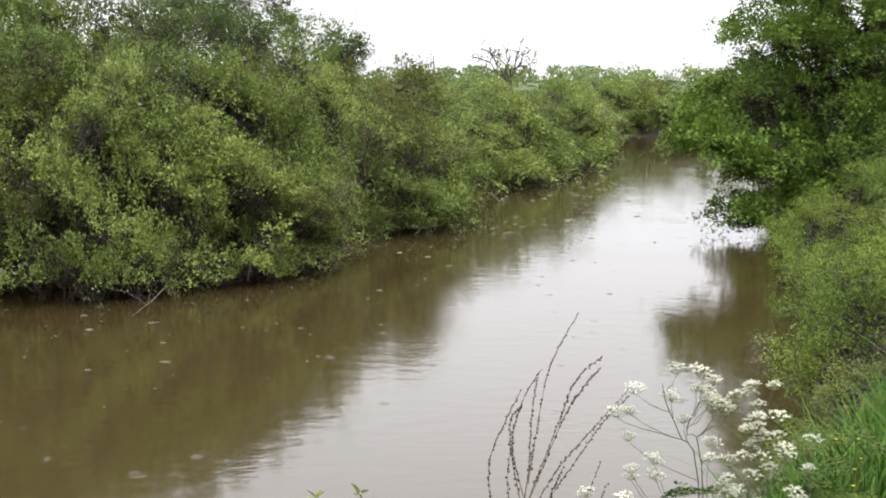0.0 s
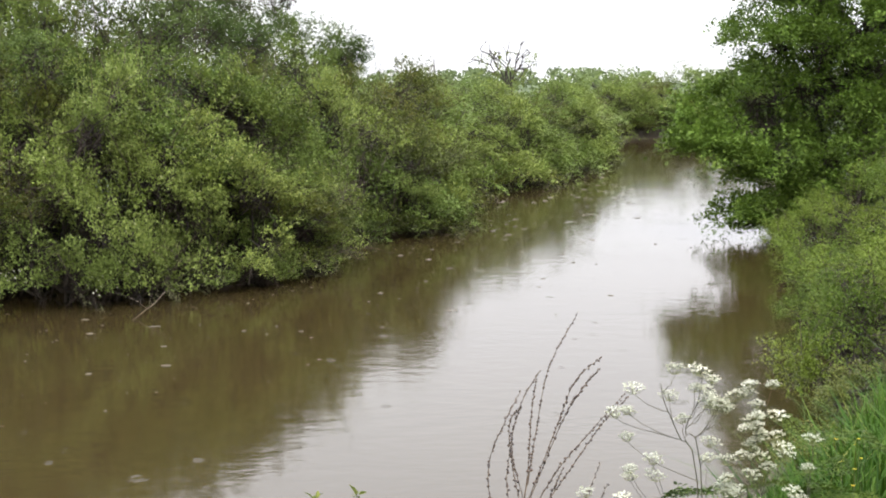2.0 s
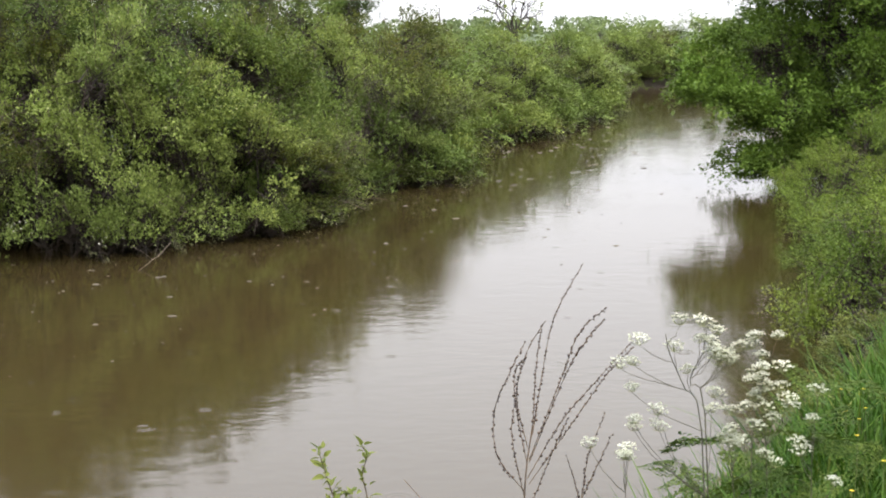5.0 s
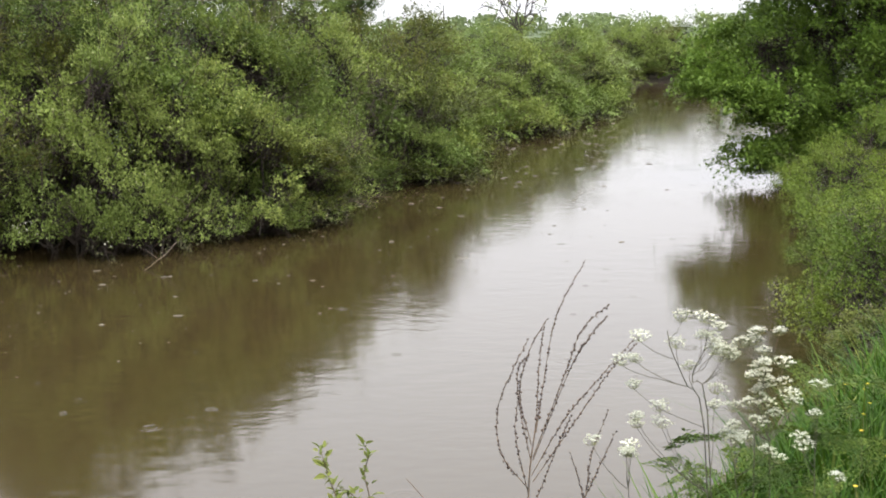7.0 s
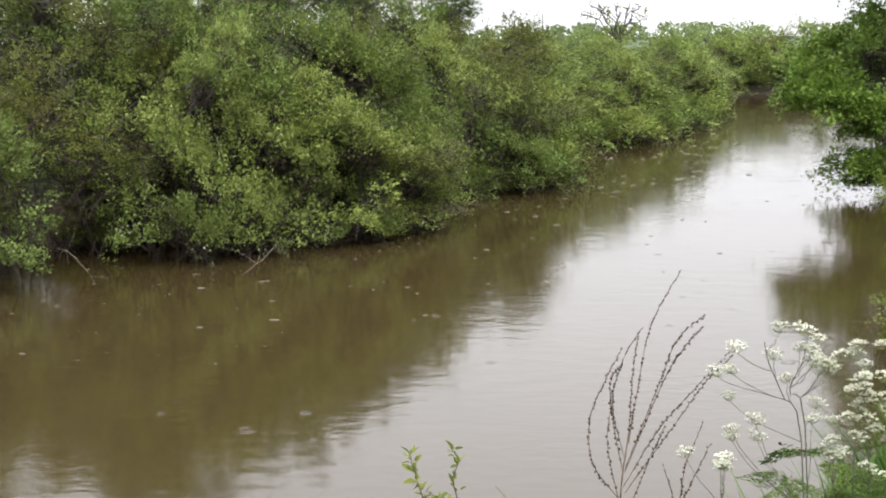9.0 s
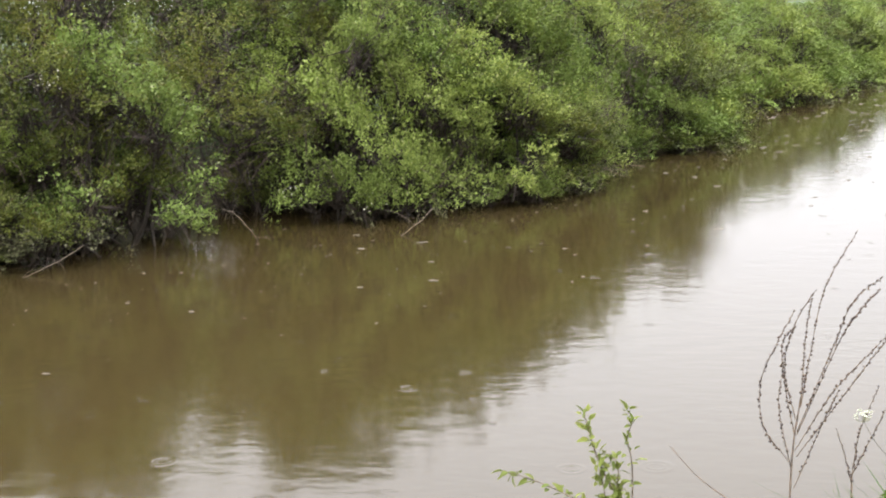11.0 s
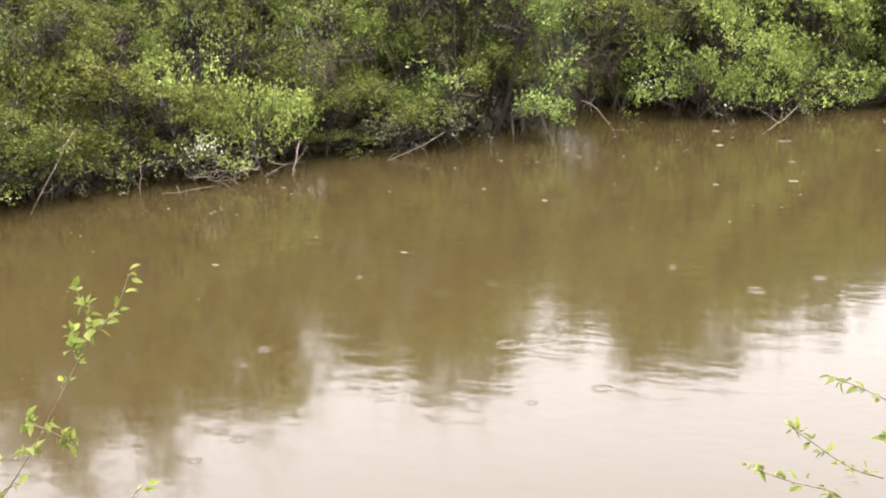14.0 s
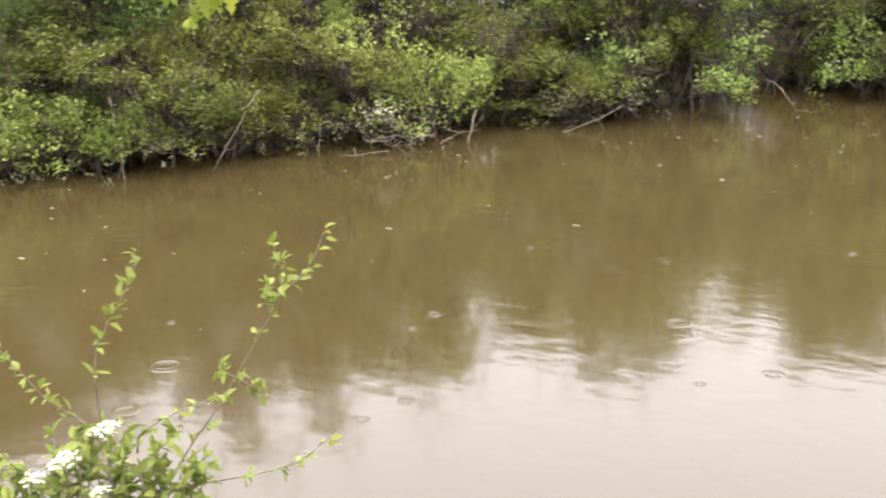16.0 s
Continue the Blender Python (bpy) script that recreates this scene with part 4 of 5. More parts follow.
for x, y in on_river(3800, -14, 6, 5, 60):
    if to_line(np.array([x]), np.array([y]), LEFT)[0] > rng.uniform(2.0, 6.5):
        continue
    r, long = 0.004 + 0.008 * rng.random() ** 2.5 * (1 + y * 0.06), rng.uniform(1.0, 4.0)
    v = np.concatenate([np.stack([x + long * r * np.cos(a), y + r * np.sin(a), np.full(8, 0.001)], 1), np.stack([x + 0.6 * long * r * np.cos(a), y + 0.6 * r * np.sin(a), np.full(8, 0.001 + r * 0.5)], 1), [[x, y, 0.001 + r * 0.65]]])
    j = np.arange(8)
    soup.add(v, np.stack([j, (j + 1) % 8, 8 + (j + 1) % 8, 8 + j], 1))
    soup.add(v[:0], np.stack([8 + j, 8 + (j + 1) % 8, np.full(8, 16)], 1) - 17)
tagged(new("foam_bubbles", soup.mesh("foam_bubbles", FOAM)), "pale bubbles and bits drifting on the river", "foam", kind="stuff")

# ---- grass on the near bank ----
rng = np.random.default_rng(81)
k = 90000
ang, rad = np.radians(rng.uniform(-60, 32, k)), 1.5 + 12.5 * rng.random(k) ** 1.2
x, y = rad * np.sin(ang), rad * np.cos(ang)
keep = ~in_river(x, y) & (to_line(x, y, RIGHT) > 0.25) & ((ang > radians(7)) | (rng.random(k) < 0.2))
behind = rng.uniform(-1, 1, (34000, 2)) * (7, 7)
apart = np.hypot(behind[:, 0], behind[:, 1])
behind = behind[~in_river(behind[:, 0], behind[:, 1]) & (to_line(behind[:, 0], behind[:, 1], RIGHT) > 0.25) & ((apart < 1.6) | (behind[:, 1] < 0.87 * np.maximum(behind[:, 0], -0.3 * behind[:, 0])) | (behind[:, 1] < 0.5)) & (apart > 0.3)]
x, y = np.concatenate([x[keep], behind[:, 0]]), np.concatenate([y[keep], behind[:, 1]])
k = len(x)
z = ground_z(x, y)
tall = rng.uniform(0.16, 0.42, k) * (0.75 + 0.5 * np.sin(x * 2.1 + y) * np.sin(y * 1.7)) * np.where((to_line(x, y, RIGHT) < 2.0) & (y < 4.5), 0.7, 1.15)
base = np.stack([x, y, z - 0.02], 1)
lean = rng.normal(0, 0.4, (k, 3)) * (1, 1, 0)
side = np.cross(lean + (0.01, 0, 0), (0, 0, 1.0))
side /= np.linalg.norm(side, axis=1)[:, None]
w = rng.uniform(0.003, 0.006, k)[:, None]
t = tall[:, None]
up = np.array([0, 0, 1.0])
mid = base + up * t * 0.6 + lean * t * 0.35
tip = base + up * t * 0.92 + lean * t * 1.0
soup = Soup()
v = np.stack([base - side * w, base + side * w, mid - side * w * 0.8, mid + side * w * 0.8, tip], 1)
n5 = np.arange(k)[:, None] * 5
soup.add(v, n5 + [0, 1, 3, 2])
soup.f.append(n5 + [2, 3, 4])
tagged(new("grass", soup.mesh("grass", GRASS, False)), "lush green grass on the near bank", "grass", kind="stuff")


# ---- near plants: cow parsley ----
def umbel_mesh(seed, width):
    """A flat head of small white flower balls on fine rays; the head is at the origin."""
    rng = np.random.default_rng(seed)
    rays, petals = Soup(), Soup()
    for n in range(14):
        a, r = n * 2.4, width * 0.54 * math.sqrt((n + 0.5) / 14)
        c = np.array([r * math.cos(a), r * math.sin(a), 0.1 * width - r * r / width * 0.7 + rng.normal(0, 0.002)])
        rays.tube(curve((0, 0, -width * 0.4), c - (0, 0, 0.004), (0, 0, -0.004), 4, rng), 0.0006, 0.0005, 3)
        m = 10
        q = c + unit(rng, m) * (0.005, 0.005, 0.003) * rng.uniform(0.5, 1, (m, 1))
        petals.leaves(q, unit(rng, m) * (1, 1, 0.3), np.array([0, 0, 1.0]) + unit(rng, m) * 0.5, np.full(m, 0.0048), np.full(m, 0.004))
    return rays.mesh("rays", GREEN_STEM), petals.mesh("florets", PETAL, False)


UMBEL_WIDTHS = (0.036, 0.046, 0.05, 0.032)
UMBELS = [umbel_mesh(90 + n, w) for n, w in enumerate(UMBEL_WIDTHS)]


def frond_mesh(seed):
    """A feathery, twice divided leaf, 22 cm long, along +x."""
    rng = np.random.default_rng(seed)
    soup = Soup()
    at, along = [], []
    for n in range(9):
        x = 0.04 + 0.02 * n
        for s in (-1, 1):
            ln = 0.1 * (1 - n / 10)
            for m in range(7):
                f = (m + 1) / 7
                b = np.array([x + ln * 0.5 * f, s * ln * f, -0.02 * f + rng.normal(0, 0.003)])
                for e in (-1, 1):
                    at.append(b)
                    along.append((0.5 + 0.6 * e * s * -1, s * 0.5 + 0.6 * e, rng.normal(0, 0.2)))
    k = len(at)
    size = rng.uniform(0.012, 0.022, k)
    soup.leaves(np.array(at), np.array(along), np.array([0, 0, 1.0]) + rng.normal(0, 0.25, (k, 3)), size, size * 0.45)
    return soup.mesh("frond", FROND, False)


FRONDS = [frond_mesh(100 + n) for n in range(3)]


def cow_parsley(base, knots, heads, fronds, seed):
    """knots: points that the main stem climbs through; heads: where the flower heads stand."""
    rng = np.random.default_rng(seed)
    top = thing("cow_parsley", "white-flowered cow parsley with thin branching stems", "wildflower", "cow parsley on the bank")
    line = smooth_line([base, *knots], 16)
    soup = Soup()
    soup.tube(line, 0.0018, 0.0009, 6)
    part("stem", soup.mesh("stem", FLOWER_STEM), top, "thin dark green-brown stem")
    more = [np.array(h) + rng.normal(0, 1, 3) * (0.022, 0.022, 0.012) - (0, 0, 0.012) for h in heads if rng.random() < 0.3]
    for n, h in enumerate([*heads, *more]):
        h = np.array(h)
        low = [q for q in line if q[2] < h[2] - 0.06] or [line[0]]
        b = min(low, key=lambda q: np.linalg.norm((q - h) * (1, 1, 0.45)) + 0.3 * abs(h[2] - q[2] - 1.2 * np.hypot(*(h - q)[:2])))
        tilt = rng.uniform(-14, 14, 2)
        rays, florets = UMBELS[(n + seed) % 4]
        soup = Soup()
        end = h - (0, 0, 0.4 * UMBEL_WIDTHS[(n + seed) % 4])
        soup.tube(curve(b, end, (end - b) * (0.08, 0.08, -0.04), 7, rng, 0.0015), 0.001, 0.0006, 4)
        stalk = part("stalk", soup.mesh("stalk", FLOWER_STEM), top)
        u = new("umbel", florets)
        u.parent = top
        u.matrix_basis = pose(*h, tilt[0], tilt[1], rng.uniform(0, 360))
        r = new("rays", rays)
        r.parent = u
    for n in range(fronds * 2 // 3):
        q = line[rng.integers(1, 9)] + rng.normal(0, 0.02, 3)
        f = new("leaf", FRONDS[n % 3])
        f.parent = top
        f.matrix_basis = pose(*q, rng.uniform(-20, 20), rng.uniform(-25, 25), rng.uniform(0, 360)) @ Matrix.Scale(rng.uniform(0.5, 0.85), 4)
    return top


cow_parsley((0.64, 3.03, 1.55), [(0.605, 3.03, 2.44), (0.556, 3.03, 2.581), (0.522, 3.03, 2.66), (0.512, 3.03, 2.706)],
            [(0.546, 3.03, 2.747), (0.449, 3.03, 2.701), (0.438, 3.03, 2.646), (0.434, 3.03, 2.583), (0.497, 3.03, 2.529), (0.502, 3.03, 2.492), (0.443, 3.03, 2.505), (0.563, 3.03, 2.627), (0.533, 3.03, 2.683)], 1, 1)
cow_parsley((0.65, 3.02, 1.55), [(0.61, 3.02, 2.481), (0.57, 3.02, 2.59), (0.597, 3.02, 2.662), (0.607, 3.02, 2.728)],
            [(0.599, 3.02, 2.746), (0.631, 3.02, 2.723), (0.616, 3.02, 2.699), (0.646, 3.02, 2.668), (0.634, 3.02, 2.655), (0.625, 3.02, 2.68), (0.623, 3.02, 2.535), (0.631, 3.02, 2.574), (0.658, 3.02, 2.664)], 1, 2)
cow_parsley((0.72, 2.99, 1.55), [(0.714, 2.994, 2.32), (0.715, 2.99, 2.5), (0.735, 2.99, 2.62)],
            [(0.761, 2.983, 2.718), (0.727, 2.991, 2.67), (0.774, 2.98, 2.646), (0.722, 2.993, 2.636), (0.704, 2.997, 2.611), (0.713, 2.995, 2.716), (0.682, 3.002, 2.69)], 5, 3)
cow_parsley((0.75, 2.97, 1.55), [(0.75, 2.98, 2.25), (0.745, 2.985, 2.45)],
            [(0.718, 2.994, 2.569), (0.737, 2.989, 2.546), (0.788, 2.976, 2.573), (0.756, 2.984, 2.524), (0.7, 2.998, 2.547), (0.798, 2.973, 2.554), (0.762, 2.983, 2.598), (0.723, 2.992, 2.582), (0.74, 2.99, 2.6)], 7, 4)
cow_parsley((0.68, 2.95, 1.55), [(0.68, 2.98, 2.2), (0.67, 3.0, 2.38)],
            [(0.659, 3.007, 2.469), (0.684, 3.001, 2.464), (0.664, 3.006, 2.49), (0.741, 2.988, 2.435), (0.67, 3.0, 2.455)], 2, 5)
cow_parsley((0.85, 2.95, 1.55), [(0.85, 2.96, 2.2), (0.845, 2.96, 2.42)],
            [(0.851, 2.959, 2.598), (0.842, 2.961, 2.527), (0.896, 2.945, 2.381), (0.813, 2.969, 2.468), (0.82, 2.969, 2.45)], 4, 6)
cow_parsley((0.46, 3.13, 1.5), [(0.45, 3.14, 2.1), (0.44, 3.14, 2.28)],
            [(0.445, 3.137, 2.379), (0.434, 3.139, 2.385), (0.351, 3.149, 2.411), (0.44, 3.135, 2.4)], 6, 7)
cow_parsley((-1.802, 1.472, 0.98), [(-1.802, 1.472, 1.75), (-1.792, 1.472, 2.12)],
            [(-1.787, 1.492, 2.428), (-1.794, 1.483, 2.418), (-1.839, 1.426, 2.376), (-1.845, 1.418, 2.371), (-1.802, 1.472, 2.303), (-1.872, 1.382, 2.347)], 5, 8)

# low feathery leaves among the grass
rng = np.random.default_rng(111)
for n in range(46):
    a, r = radians(rng.uniform(8, 19)), rng.uniform(2.7, 4.2)
    x, y = r * math.sin(a), r * math.cos(a)
    g = float(ground_z(np.array([x]), np.array([y]))[0])
    f = tagged(new("cow_parsley_leaf", FRONDS[n % 3]), "feathery bright green leaf among bank grass", "leaf", "feathery leaves in the grass")
    f.matrix_basis = pose(x, y, g + rng.uniform(0.15, 0.5), rng.uniform(-25, 25), rng.uniform(-40, 10), rng.uniform(0, 360)) @ Matrix.Scale(rng.uniform(0.8, 1.3), 4)
# buttercups
flower = Soup()
a = np.arange(5) * 2 * np.pi / 5
flower.leaves(np.zeros((5, 3)), np.stack([np.cos(a), np.sin(a), 0.5 + 0 * a], 1), np.tile((0, 0, 1.0), (5, 1)), np.full(5, 0.009), np.full(5, 0.009))
flower = flower.mesh("petal_cup", YELLOW_PETAL, False)
for n in range(14):
    a, r = radians(rng.uniform(16.5, 19.5)), rng.uniform(3.6, 5.6)
    x, y = r * math.sin(a), r * math.cos(a)
    g = float(ground_z(np.array([x]), np.array([y]))[0])
    top = thing("buttercup", "small yellow buttercup in the grass", "wildflower", "buttercups")
    soup = Soup()
    h = rng.uniform(0.3, 0.42)
    soup.tube(curve((0, 0, -0.02), (0.02, 0, h), (0.01, 0, 0), 5, rng), 0.0015, 0.001, 4)
    part("stem", soup.mesh("stem", GREEN_STEM), top)
    f = part("petal_cup", flower, top)
    f.location = (0.02, 0, h)
    top.location = (x, y, g)

# ---- last year's dry seed stalks ----
OCT = np.array([(1, 0, 0), (-1, 0, 0), (0, 1, 0), (0, -1, 0), (0, 0, 1), (0, 0, -1)], float)
OCT_F = np.array([(0, 2, 4), (2, 1, 4), (1, 3, 4), (3, 0, 4), (2, 0, 5), (1, 2, 5), (3, 1, 5), (0, 3, 5)])


def seed_stalks(base, branches, seed):
    """branches: x and z of three to five points, in a plane about four metres off."""
    rng = np.random.default_rng(seed)
    top = thing("dead_seed_stalk", "dry brown stalks set with dark seed beads", "dead plant", "dead stalks")
    for n, b in enumerate(branches):
        pts = [(b[m], base[1] + rng.normal(0, 0.006) * m, b[m + 1]) for m in range(0, len(b), 2)]
        line = smooth_line(pts, 40)
        soup = Soup()
        soup.tube(line, 0.0017 if n else 0.0036, 0.0007 if n else 0.0024, 5)
        stem = part("stalk", soup.mesh("stalk", DRY_STEM), top)
        if n == 0:
            continue
        beads = Soup()
        length = float(np.linalg.norm(np.diff(line, axis=0), axis=1).sum())
        count = int(length / 0.0115)
        fine = smooth_line(pts, count)
        for m in range(count // 9, count):
            if rng.random() < 0.92:
                q = fine[m] + rng.normal(0, 0.0018, 3)
                beads.add(q + OCT * rng.uniform(0.004, 0.006) * (1.1 - 0.4 * m / count) * (1, 1, 1.15), OCT_F)
        tagged(part("bead_string", beads.mesh("bead_string", SEED), stem, "dark dry seed beads"), kind="stuff")


seed_stalks((0.24, 4.0, 1.4), [
    (0.235, 1.35, 0.24, 1.95, 0.265, 2.19), (0.265, 2.16, 0.29, 2.32, 0.33, 2.53, 0.42, 2.7), (0.265, 2.16, 0.275, 2.36, 0.29, 2.51), (0.25, 2.12, 0.215, 2.28, 0.24, 2.42, 0.3, 2.52),
    (0.245, 1.97, 0.155, 2.1, 0.147, 2.23, 0.19, 2.37, 0.245, 2.45), (0.25, 2.06, 0.215, 2.24, 0.21, 2.35, 0.24, 2.42), (0.255, 2.08, 0.35, 2.34, 0.405, 2.49, 0.488, 2.57),
    (0.255, 2.07, 0.37, 2.36, 0.42, 2.47, 0.48, 2.535), (0.25, 2.02, 0.355, 2.2, 0.455, 2.32, 0.575, 2.455), (0.255, 2.0, 0.39, 2.2, 0.49, 2.34, 0.575, 2.44),
    (0.25, 1.9, 0.335, 2.12, 0.375, 2.215), (0.24, 1.96, 0.2, 2.16, 0.215, 2.29)], 121)
seed_stalks((0.42, 4.0, 1.4), [(0.41, 1.35, 0.42, 1.8, 0.42, 1.95), (0.42, 1.95, 0.44, 2.1, 0.49, 2.23), (0.42, 1.95, 0.465, 2.06, 0.51, 2.165), (0.42, 1.92, 0.4, 2.0, 0.37, 2.1)], 122)


# ---- leafy shoots close by ----
def young_leaf(ln, wd, mat, lobed=0.0):
    """A folded blade along +x; lobed cuts its margin."""
    soup = Soup()
    k = 12 if lobed else 7
    xs = np.linspace(0, 1, k)
    half = wd * np.sin(np.pi * xs ** 0.8) * np.where(np.arange(k) % 2 == 1, 1.0, 1.0 - lobed) + 0.0004
    bend = -0.25 * ln * xs ** 2
    rows = [np.stack([xs * ln, s * half, bend + abs(s) * half * 0.4], 1) for s in (-1, 0, 1)]
    i, j = np.meshgrid(np.arange(2), np.arange(k - 1), indexing="ij")
    soup.add(np.concatenate(rows), np.stack([i * k + j, i * k + j + 1, (i + 1) * k + j + 1, (i + 1) * k + j], -1).reshape(-1, 4))
    return soup.mesh("leaf", mat)


YOUNG = [young_leaf(0.025, 0.0048, LEAF_YOUNG), young_leaf(0.021, 0.0042, LEAF_YOUNG), young_leaf(0.016, 0.0046, LEAF_YOUNG)]
LOBED = [young_leaf(0.034, 0.011, LEAF_LIME, 0.55), young_leaf(0.028, 0.009, LEAF_LIME, 0.6)]


def set_leaf(shape, parent, q, way, rng, size):
    turn = Vector(way).to_track_quat("X", "Z").to_matrix().to_4x4()
    f = new("leaf", shape)
    f.parent = parent
    f.matrix_basis = Matrix.Translation(q) @ turn @ pose(0, 0, 0, rng.uniform(-55, 55)) @ Matrix.Scale(size * rng.uniform(0.6, 1.15), 4)


def leafy_shrub(label, seed, root, stems, size=1.0):
    """stems: (points of the stem, tufts on it, leaves in a tuft, share of its length that is bare)."""
    rng = np.random.default_rng(seed)
    top = thing("sapling", label, "sapling", "young shoots by the water")
    soup = Soup()
    first = np.array(stems[0][0][0])
    soup.tube(curve(root, first, (0.02, 0, 0), 8, rng, 0.004), 0.005, 0.003, 6)
    part("stem", soup.mesh("stem", SHOOT_BARK), top)
    for pts, tufts, per, bare in stems:
        line = smooth_line(pts, 30)
        soup = Soup()
        soup.tube(line, 0.0023, 0.0009, 5)
        stem = part("shoot", soup.mesh("shoot", SHOOT_BARK), top)
        for n in range(tufts):
            t = bare + (1 - bare) * (n + 1) / tufts - (rng.uniform(0, 0.6) / tufts if n < tufts - 1 else 0)
            k = min(29, int(t * 29))
            ahead = line[min(29, k + 1)] - line[max(0, k - 1)]
            ahead = ahead / np.linalg.norm(ahead)
            side = np.cross(ahead, unit(rng, 1)[0])
            for m in range(per + (1 if n == tufts - 1 else 0)):
                way = ahead * rng.uniform(0.2, 0.9) + side * (0.5 if m else 0) + unit(rng, 1)[0] * 0.85
                q = line[k] + rng.normal(0, 0.004, 3) + way * 0.004
                set_leaf(YOUNG[(n + m) % 3], stem, q, way, rng, size)
    return top


leafy_shrub("young pale green sallow shoots rising from the bank", 131, (-0.1, 2.6, 1.45), [
    ([(-0.16, 2.72, 2.253), (-0.20, 2.72, 2.343), (-0.20, 2.72, 2.414), (-0.23, 2.72, 2.442)], 9, 4, 0.10),
    ([(-0.18, 2.72, 2.293), (-0.23, 2.72, 2.313), (-0.29, 2.71, 2.336), (-0.34, 2.71, 2.359), (-0.40, 2.70, 2.385), (-0.44, 2.69, 2.397)], 11, 3, 0.10),
    ([(-0.20, 2.72, 2.338), (-0.23, 2.72, 2.395), (-0.25, 2.71, 2.453), (-0.26, 2.71, 2.488), (-0.27, 2.71, 2.525)], 11, 4, 0.05),
    ([(-0.17, 2.72, 2.267), (-0.17, 2.72, 2.309), (-0.17, 2.72, 2.415), (-0.18, 2.72, 2.472), (-0.17, 2.72, 2.512), (-0.18, 2.72, 2.537)], 9, 3, 0.30),
    ([(-0.17, 2.72, 2.228), (-0.23, 2.72, 2.279), (-0.28, 2.71, 2.317)], 8, 4, 0.10),
    ([(-0.17, 2.72, 2.228), (-0.22, 2.72, 2.292), (-0.23, 2.72, 2.357), (-0.24, 2.71, 2.408)], 10, 4, 0.10),
    ([(-0.17, 2.72, 2.228), (-0.18, 2.72, 2.293), (-0.20, 2.72, 2.370)], 8, 4, 0.10),
    ([(-0.17, 2.72, 2.228), (-0.15, 2.72, 2.268), (-0.12, 2.72, 2.308)], 5, 3, 0.30),
    ([(-0.20, 2.72, 2.201), (-0.28, 2.71, 2.238), (-0.34, 2.71, 2.270)], 6, 4, 0.30),
    ([(-0.20, 2.72, 2.201), (-0.26, 2.71, 2.252), (-0.29, 2.71, 2.291)], 7, 4, 0.10),
    ([(-0.39, 2.74, 2.084), (-0.44, 2.73, 2.124), (-0.52, 2.71, 2.142), (-0.58, 2.70, 2.159), (-0.61, 2.70, 2.171)], 12, 3, 0.05),
    ([(-0.34, 2.76, 2.161), (-0.41, 2.75, 2.179), (-0.50, 2.74, 2.235), (-0.53, 2.73, 2.259)], 9, 4, 0.10),
], 1.15)
leafy_shrub("young green hawthorn shoots by the water", 132, (-1.872, 1.580, 0.880), [
    ([(-1.952, 1.640, 2.153), (-1.962, 1.620, 2.349), (-1.962, 1.620, 2.482), (-1.942, 1.650, 2.561), (-1.922, 1.670, 2.607), (-1.902, 1.700, 2.675)], 10, 4, 0.35),
    ([(-1.912, 1.680, 2.119), (-1.892, 1.710, 2.185), (-1.852, 1.750, 2.273), (-1.812, 1.790, 2.348), (-1.782, 1.820, 2.415), (-1.742, 1.850, 2.498), (-1.722, 1.870, 2.543)], 8, 4, 0.15),
    ([(-1.722, 1.870, 2.543), (-1.732, 1.870, 2.573), (-1.732, 1.870, 2.605)], 6, 4, 0.20),
    ([(-1.722, 1.870, 2.543), (-1.702, 1.890, 2.610), (-1.712, 1.880, 2.686)], 6, 4, 0.40),
    ([(-1.702, 1.890, 2.610), (-1.692, 1.900, 2.602), (-1.662, 1.930, 2.645), (-1.642, 1.950, 2.705)], 7, 3, 0.10),
    ([(-1.892, 1.710, 2.185), (-1.812, 1.790, 2.192), (-1.732, 1.860, 2.207), (-1.692, 1.910, 2.222), (-1.652, 1.940, 2.265)], 9, 3, 0.20),
    ([(-1.952, 1.630, 2.278), (-1.982, 1.600, 2.346), (-2.022, 1.550, 2.402), (-2.052, 1.510, 2.474), (-2.072, 1.480, 2.527)], 9, 4, 0.20),
    ([(-1.922, 1.670, 2.272), (-1.912, 1.680, 2.316), (-1.852, 1.740, 2.358), (-1.802, 1.800, 2.376)], 10, 3, 0.10),
    ([(-1.782, 1.820, 2.415), (-1.792, 1.810, 2.424), (-1.802, 1.800, 2.437)], 5, 4, 0.50),
    ([(-1.782, 1.820, 2.415), (-1.762, 1.840, 2.395), (-1.742, 1.850, 2.381)], 5, 4, 0.50),
], 1.2)
rng = np.random.default_rng(134)
low = []
for n in range(52):
    u = (n % 13) / 12 + rng.normal(0, 0.03)
    x, y, z = -2.09 + 0.24 * u, 1.45 + 0.27 * u, rng.uniform(2.18, 2.31) + 0.03 * math.sin(3 * u)
    low.append(([(x * 0.97, y * 0.97, z - 0.16), (x + rng.normal(0, 0.02), y + rng.normal(0, 0.02), z - 0.08), (x + rng.normal(0, 0.03), y + rng.normal(0, 0.03), z)], 6, 4, 0.1))
leafy_shrub("low leafy hawthorn growth by the water", 135, (-1.95, 1.4, 0.9), low, 1.5)

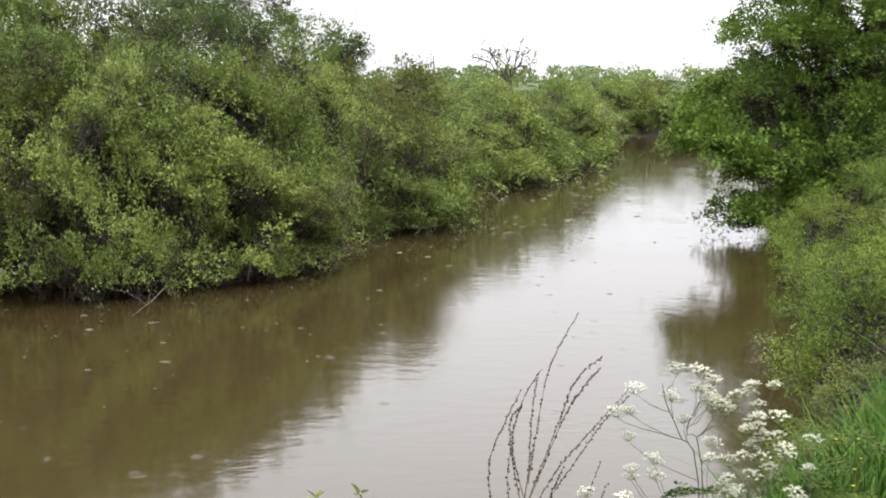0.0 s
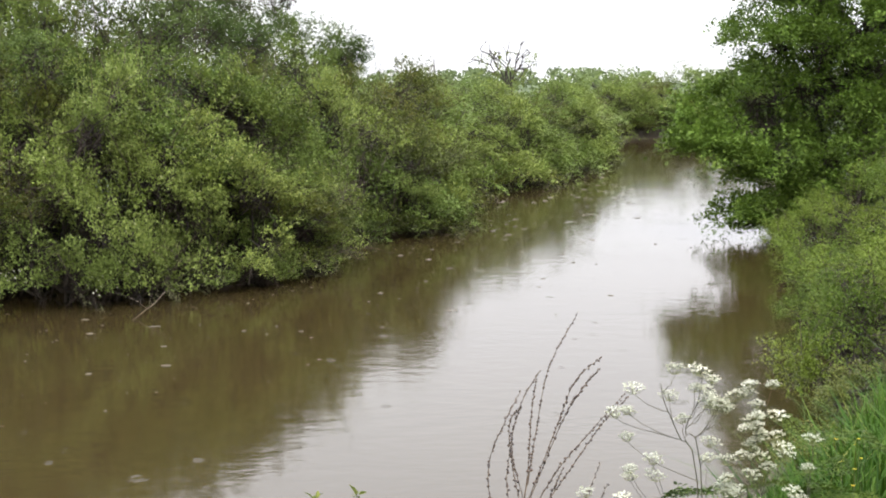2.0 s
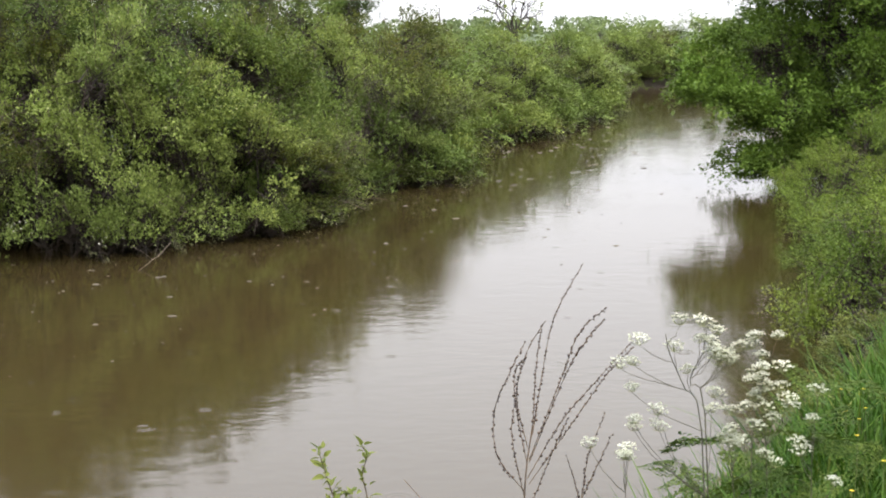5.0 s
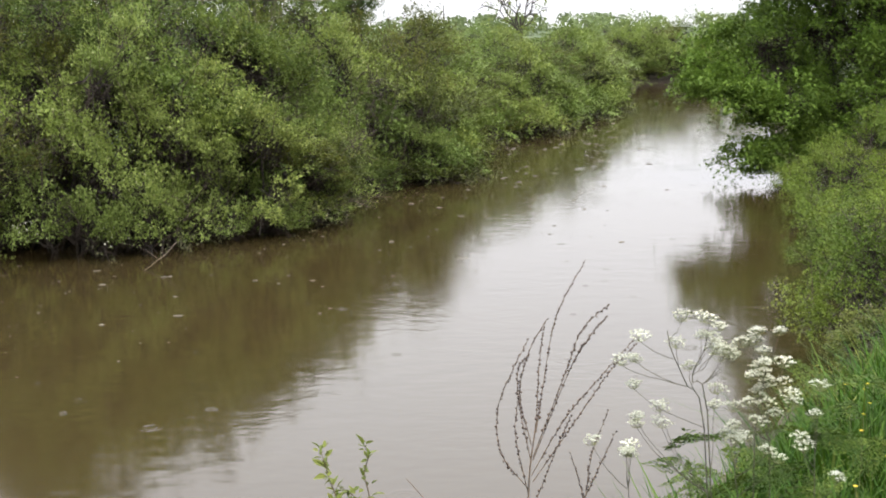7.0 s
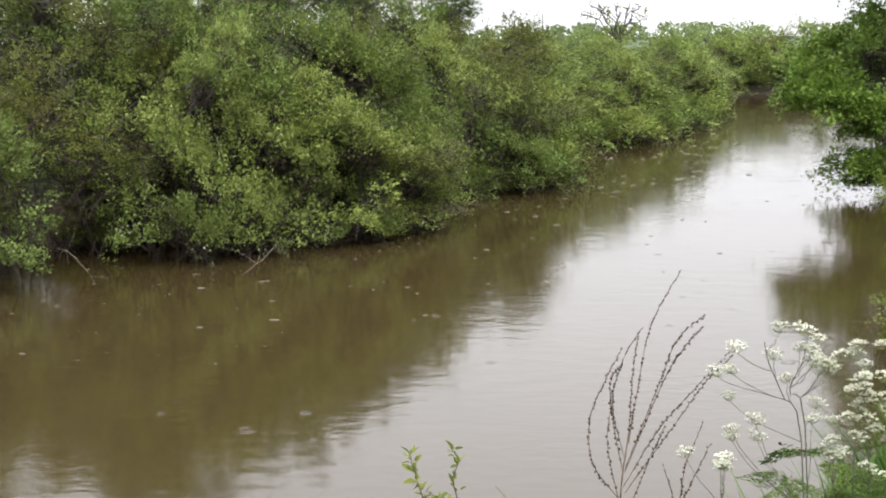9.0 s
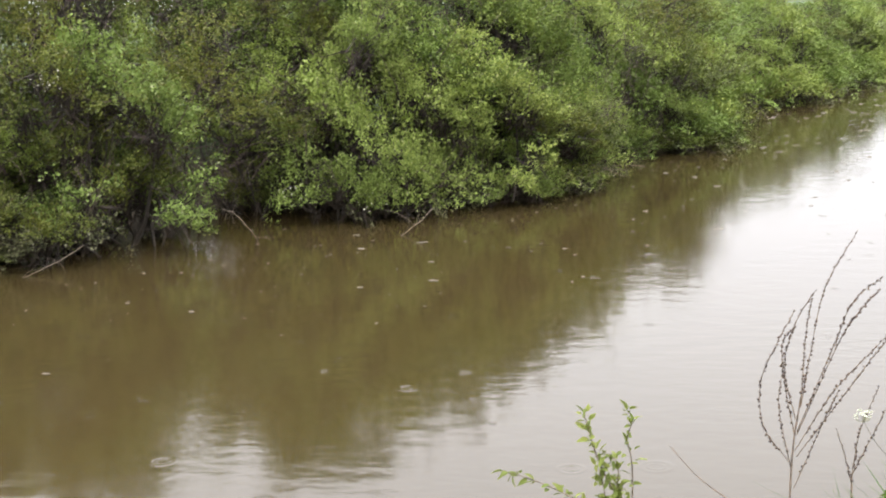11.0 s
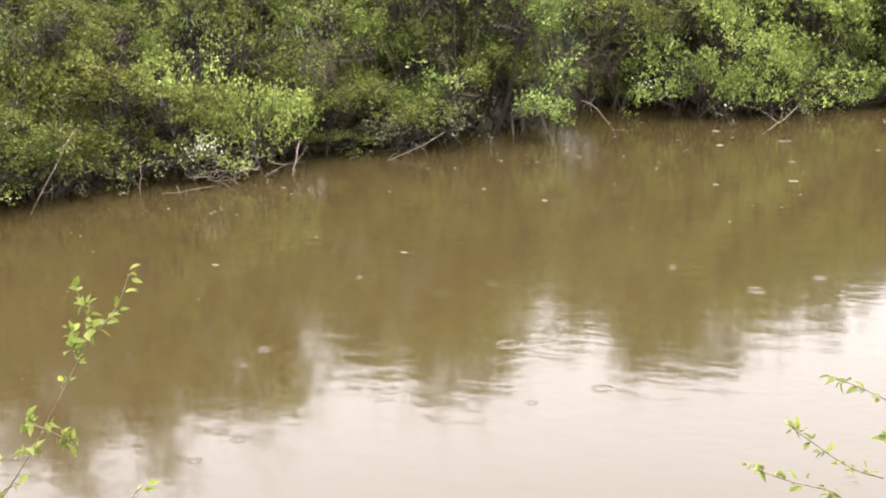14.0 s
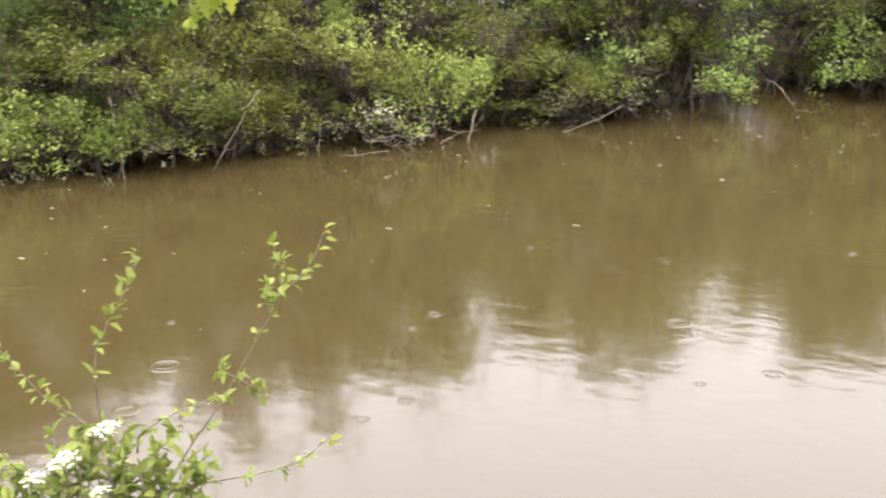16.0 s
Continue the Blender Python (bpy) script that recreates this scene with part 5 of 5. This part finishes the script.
# a dry twig arching beside the sallow
top = thing("dead_twig", "thin bare grey-brown twig arching over the bank", "twig")
rng = np.random.default_rng(136)
for n, pts in enumerate([
    [(0.25, 2.71, 2.181), (0.13, 2.72, 2.276), (0.05, 2.72, 2.334), (-0.03, 2.72, 2.393), (-0.09, 2.72, 2.460)],
    [(0.10, 2.72, 2.302), (0.08, 2.72, 2.315), (0.02, 2.72, 2.331), (-0.10, 2.72, 2.341), (-0.17, 2.72, 2.332)],
    [(0.10, 2.72, 2.302), (-0.00, 2.72, 2.287), (-0.09, 2.72, 2.294), (-0.17, 2.72, 2.314)],
    [(-0.01, 2.72, 2.210), (-0.01, 2.72, 2.261), (-0.00, 2.72, 2.321)],
]):
    soup = Soup()
    line = smooth_line(pts, 24)
    if n == 0:
        line = np.concatenate([curve((0.4, 2.6, 1.5), pts[0], (0, 0, 0.03), 6, rng)[:-1], line])
    soup.tube(line, 0.0022 if n == 0 else 0.0014, 0.0008, 5)
    part("branch", soup.mesh("branch", DRY_STEM), top)

# a twig with lobed leaves hanging overhead
top = thing("overhead_twig", "yellow-green lobed leaves on a twig hanging overhead", "twig")
rng = np.random.default_rng(133)
for n, pts in enumerate([[(-2.3, -0.2, 1.6), (-2.2, -0.1, 3.0), (-1.6, 0.35, 3.62), (-1.1, 0.7, 3.5), (-0.872, 0.860, 3.340)], [(-1.9, 0.15, 3.45), (-1.4, 0.5, 3.42), (-1.1, 0.56, 3.32)]]):
    soup = Soup()
    soup.tube(smooth_line(pts, 24), 0.004, 0.001, 6)
    part("stem", soup.mesh("stem", SHOOT_BARK), top)
for n, q in enumerate([(-0.822, 0.870, 3.260), (-0.832, 0.860, 3.252), (-0.842, 0.850, 3.250), (-0.842, 0.850, 3.268), (-0.852, 0.840, 3.272), (-0.862, 0.830, 3.276), (-0.882, 0.810, 3.278), (-0.832, 0.860, 3.268), (-0.822, 0.870, 3.272), (-0.967, 0.720, 3.223)]):
    for m in range(3):
        way = np.array([0.3, -0.1, -0.6]) + unit(rng, 1)[0] * 0.7
        set_leaf(LOBED[(n + m) % 2], top, np.array(q) + (0, 0, 0.02) - way * 0.01 + rng.normal(0, 0.008, 3), way, rng, 0.9)
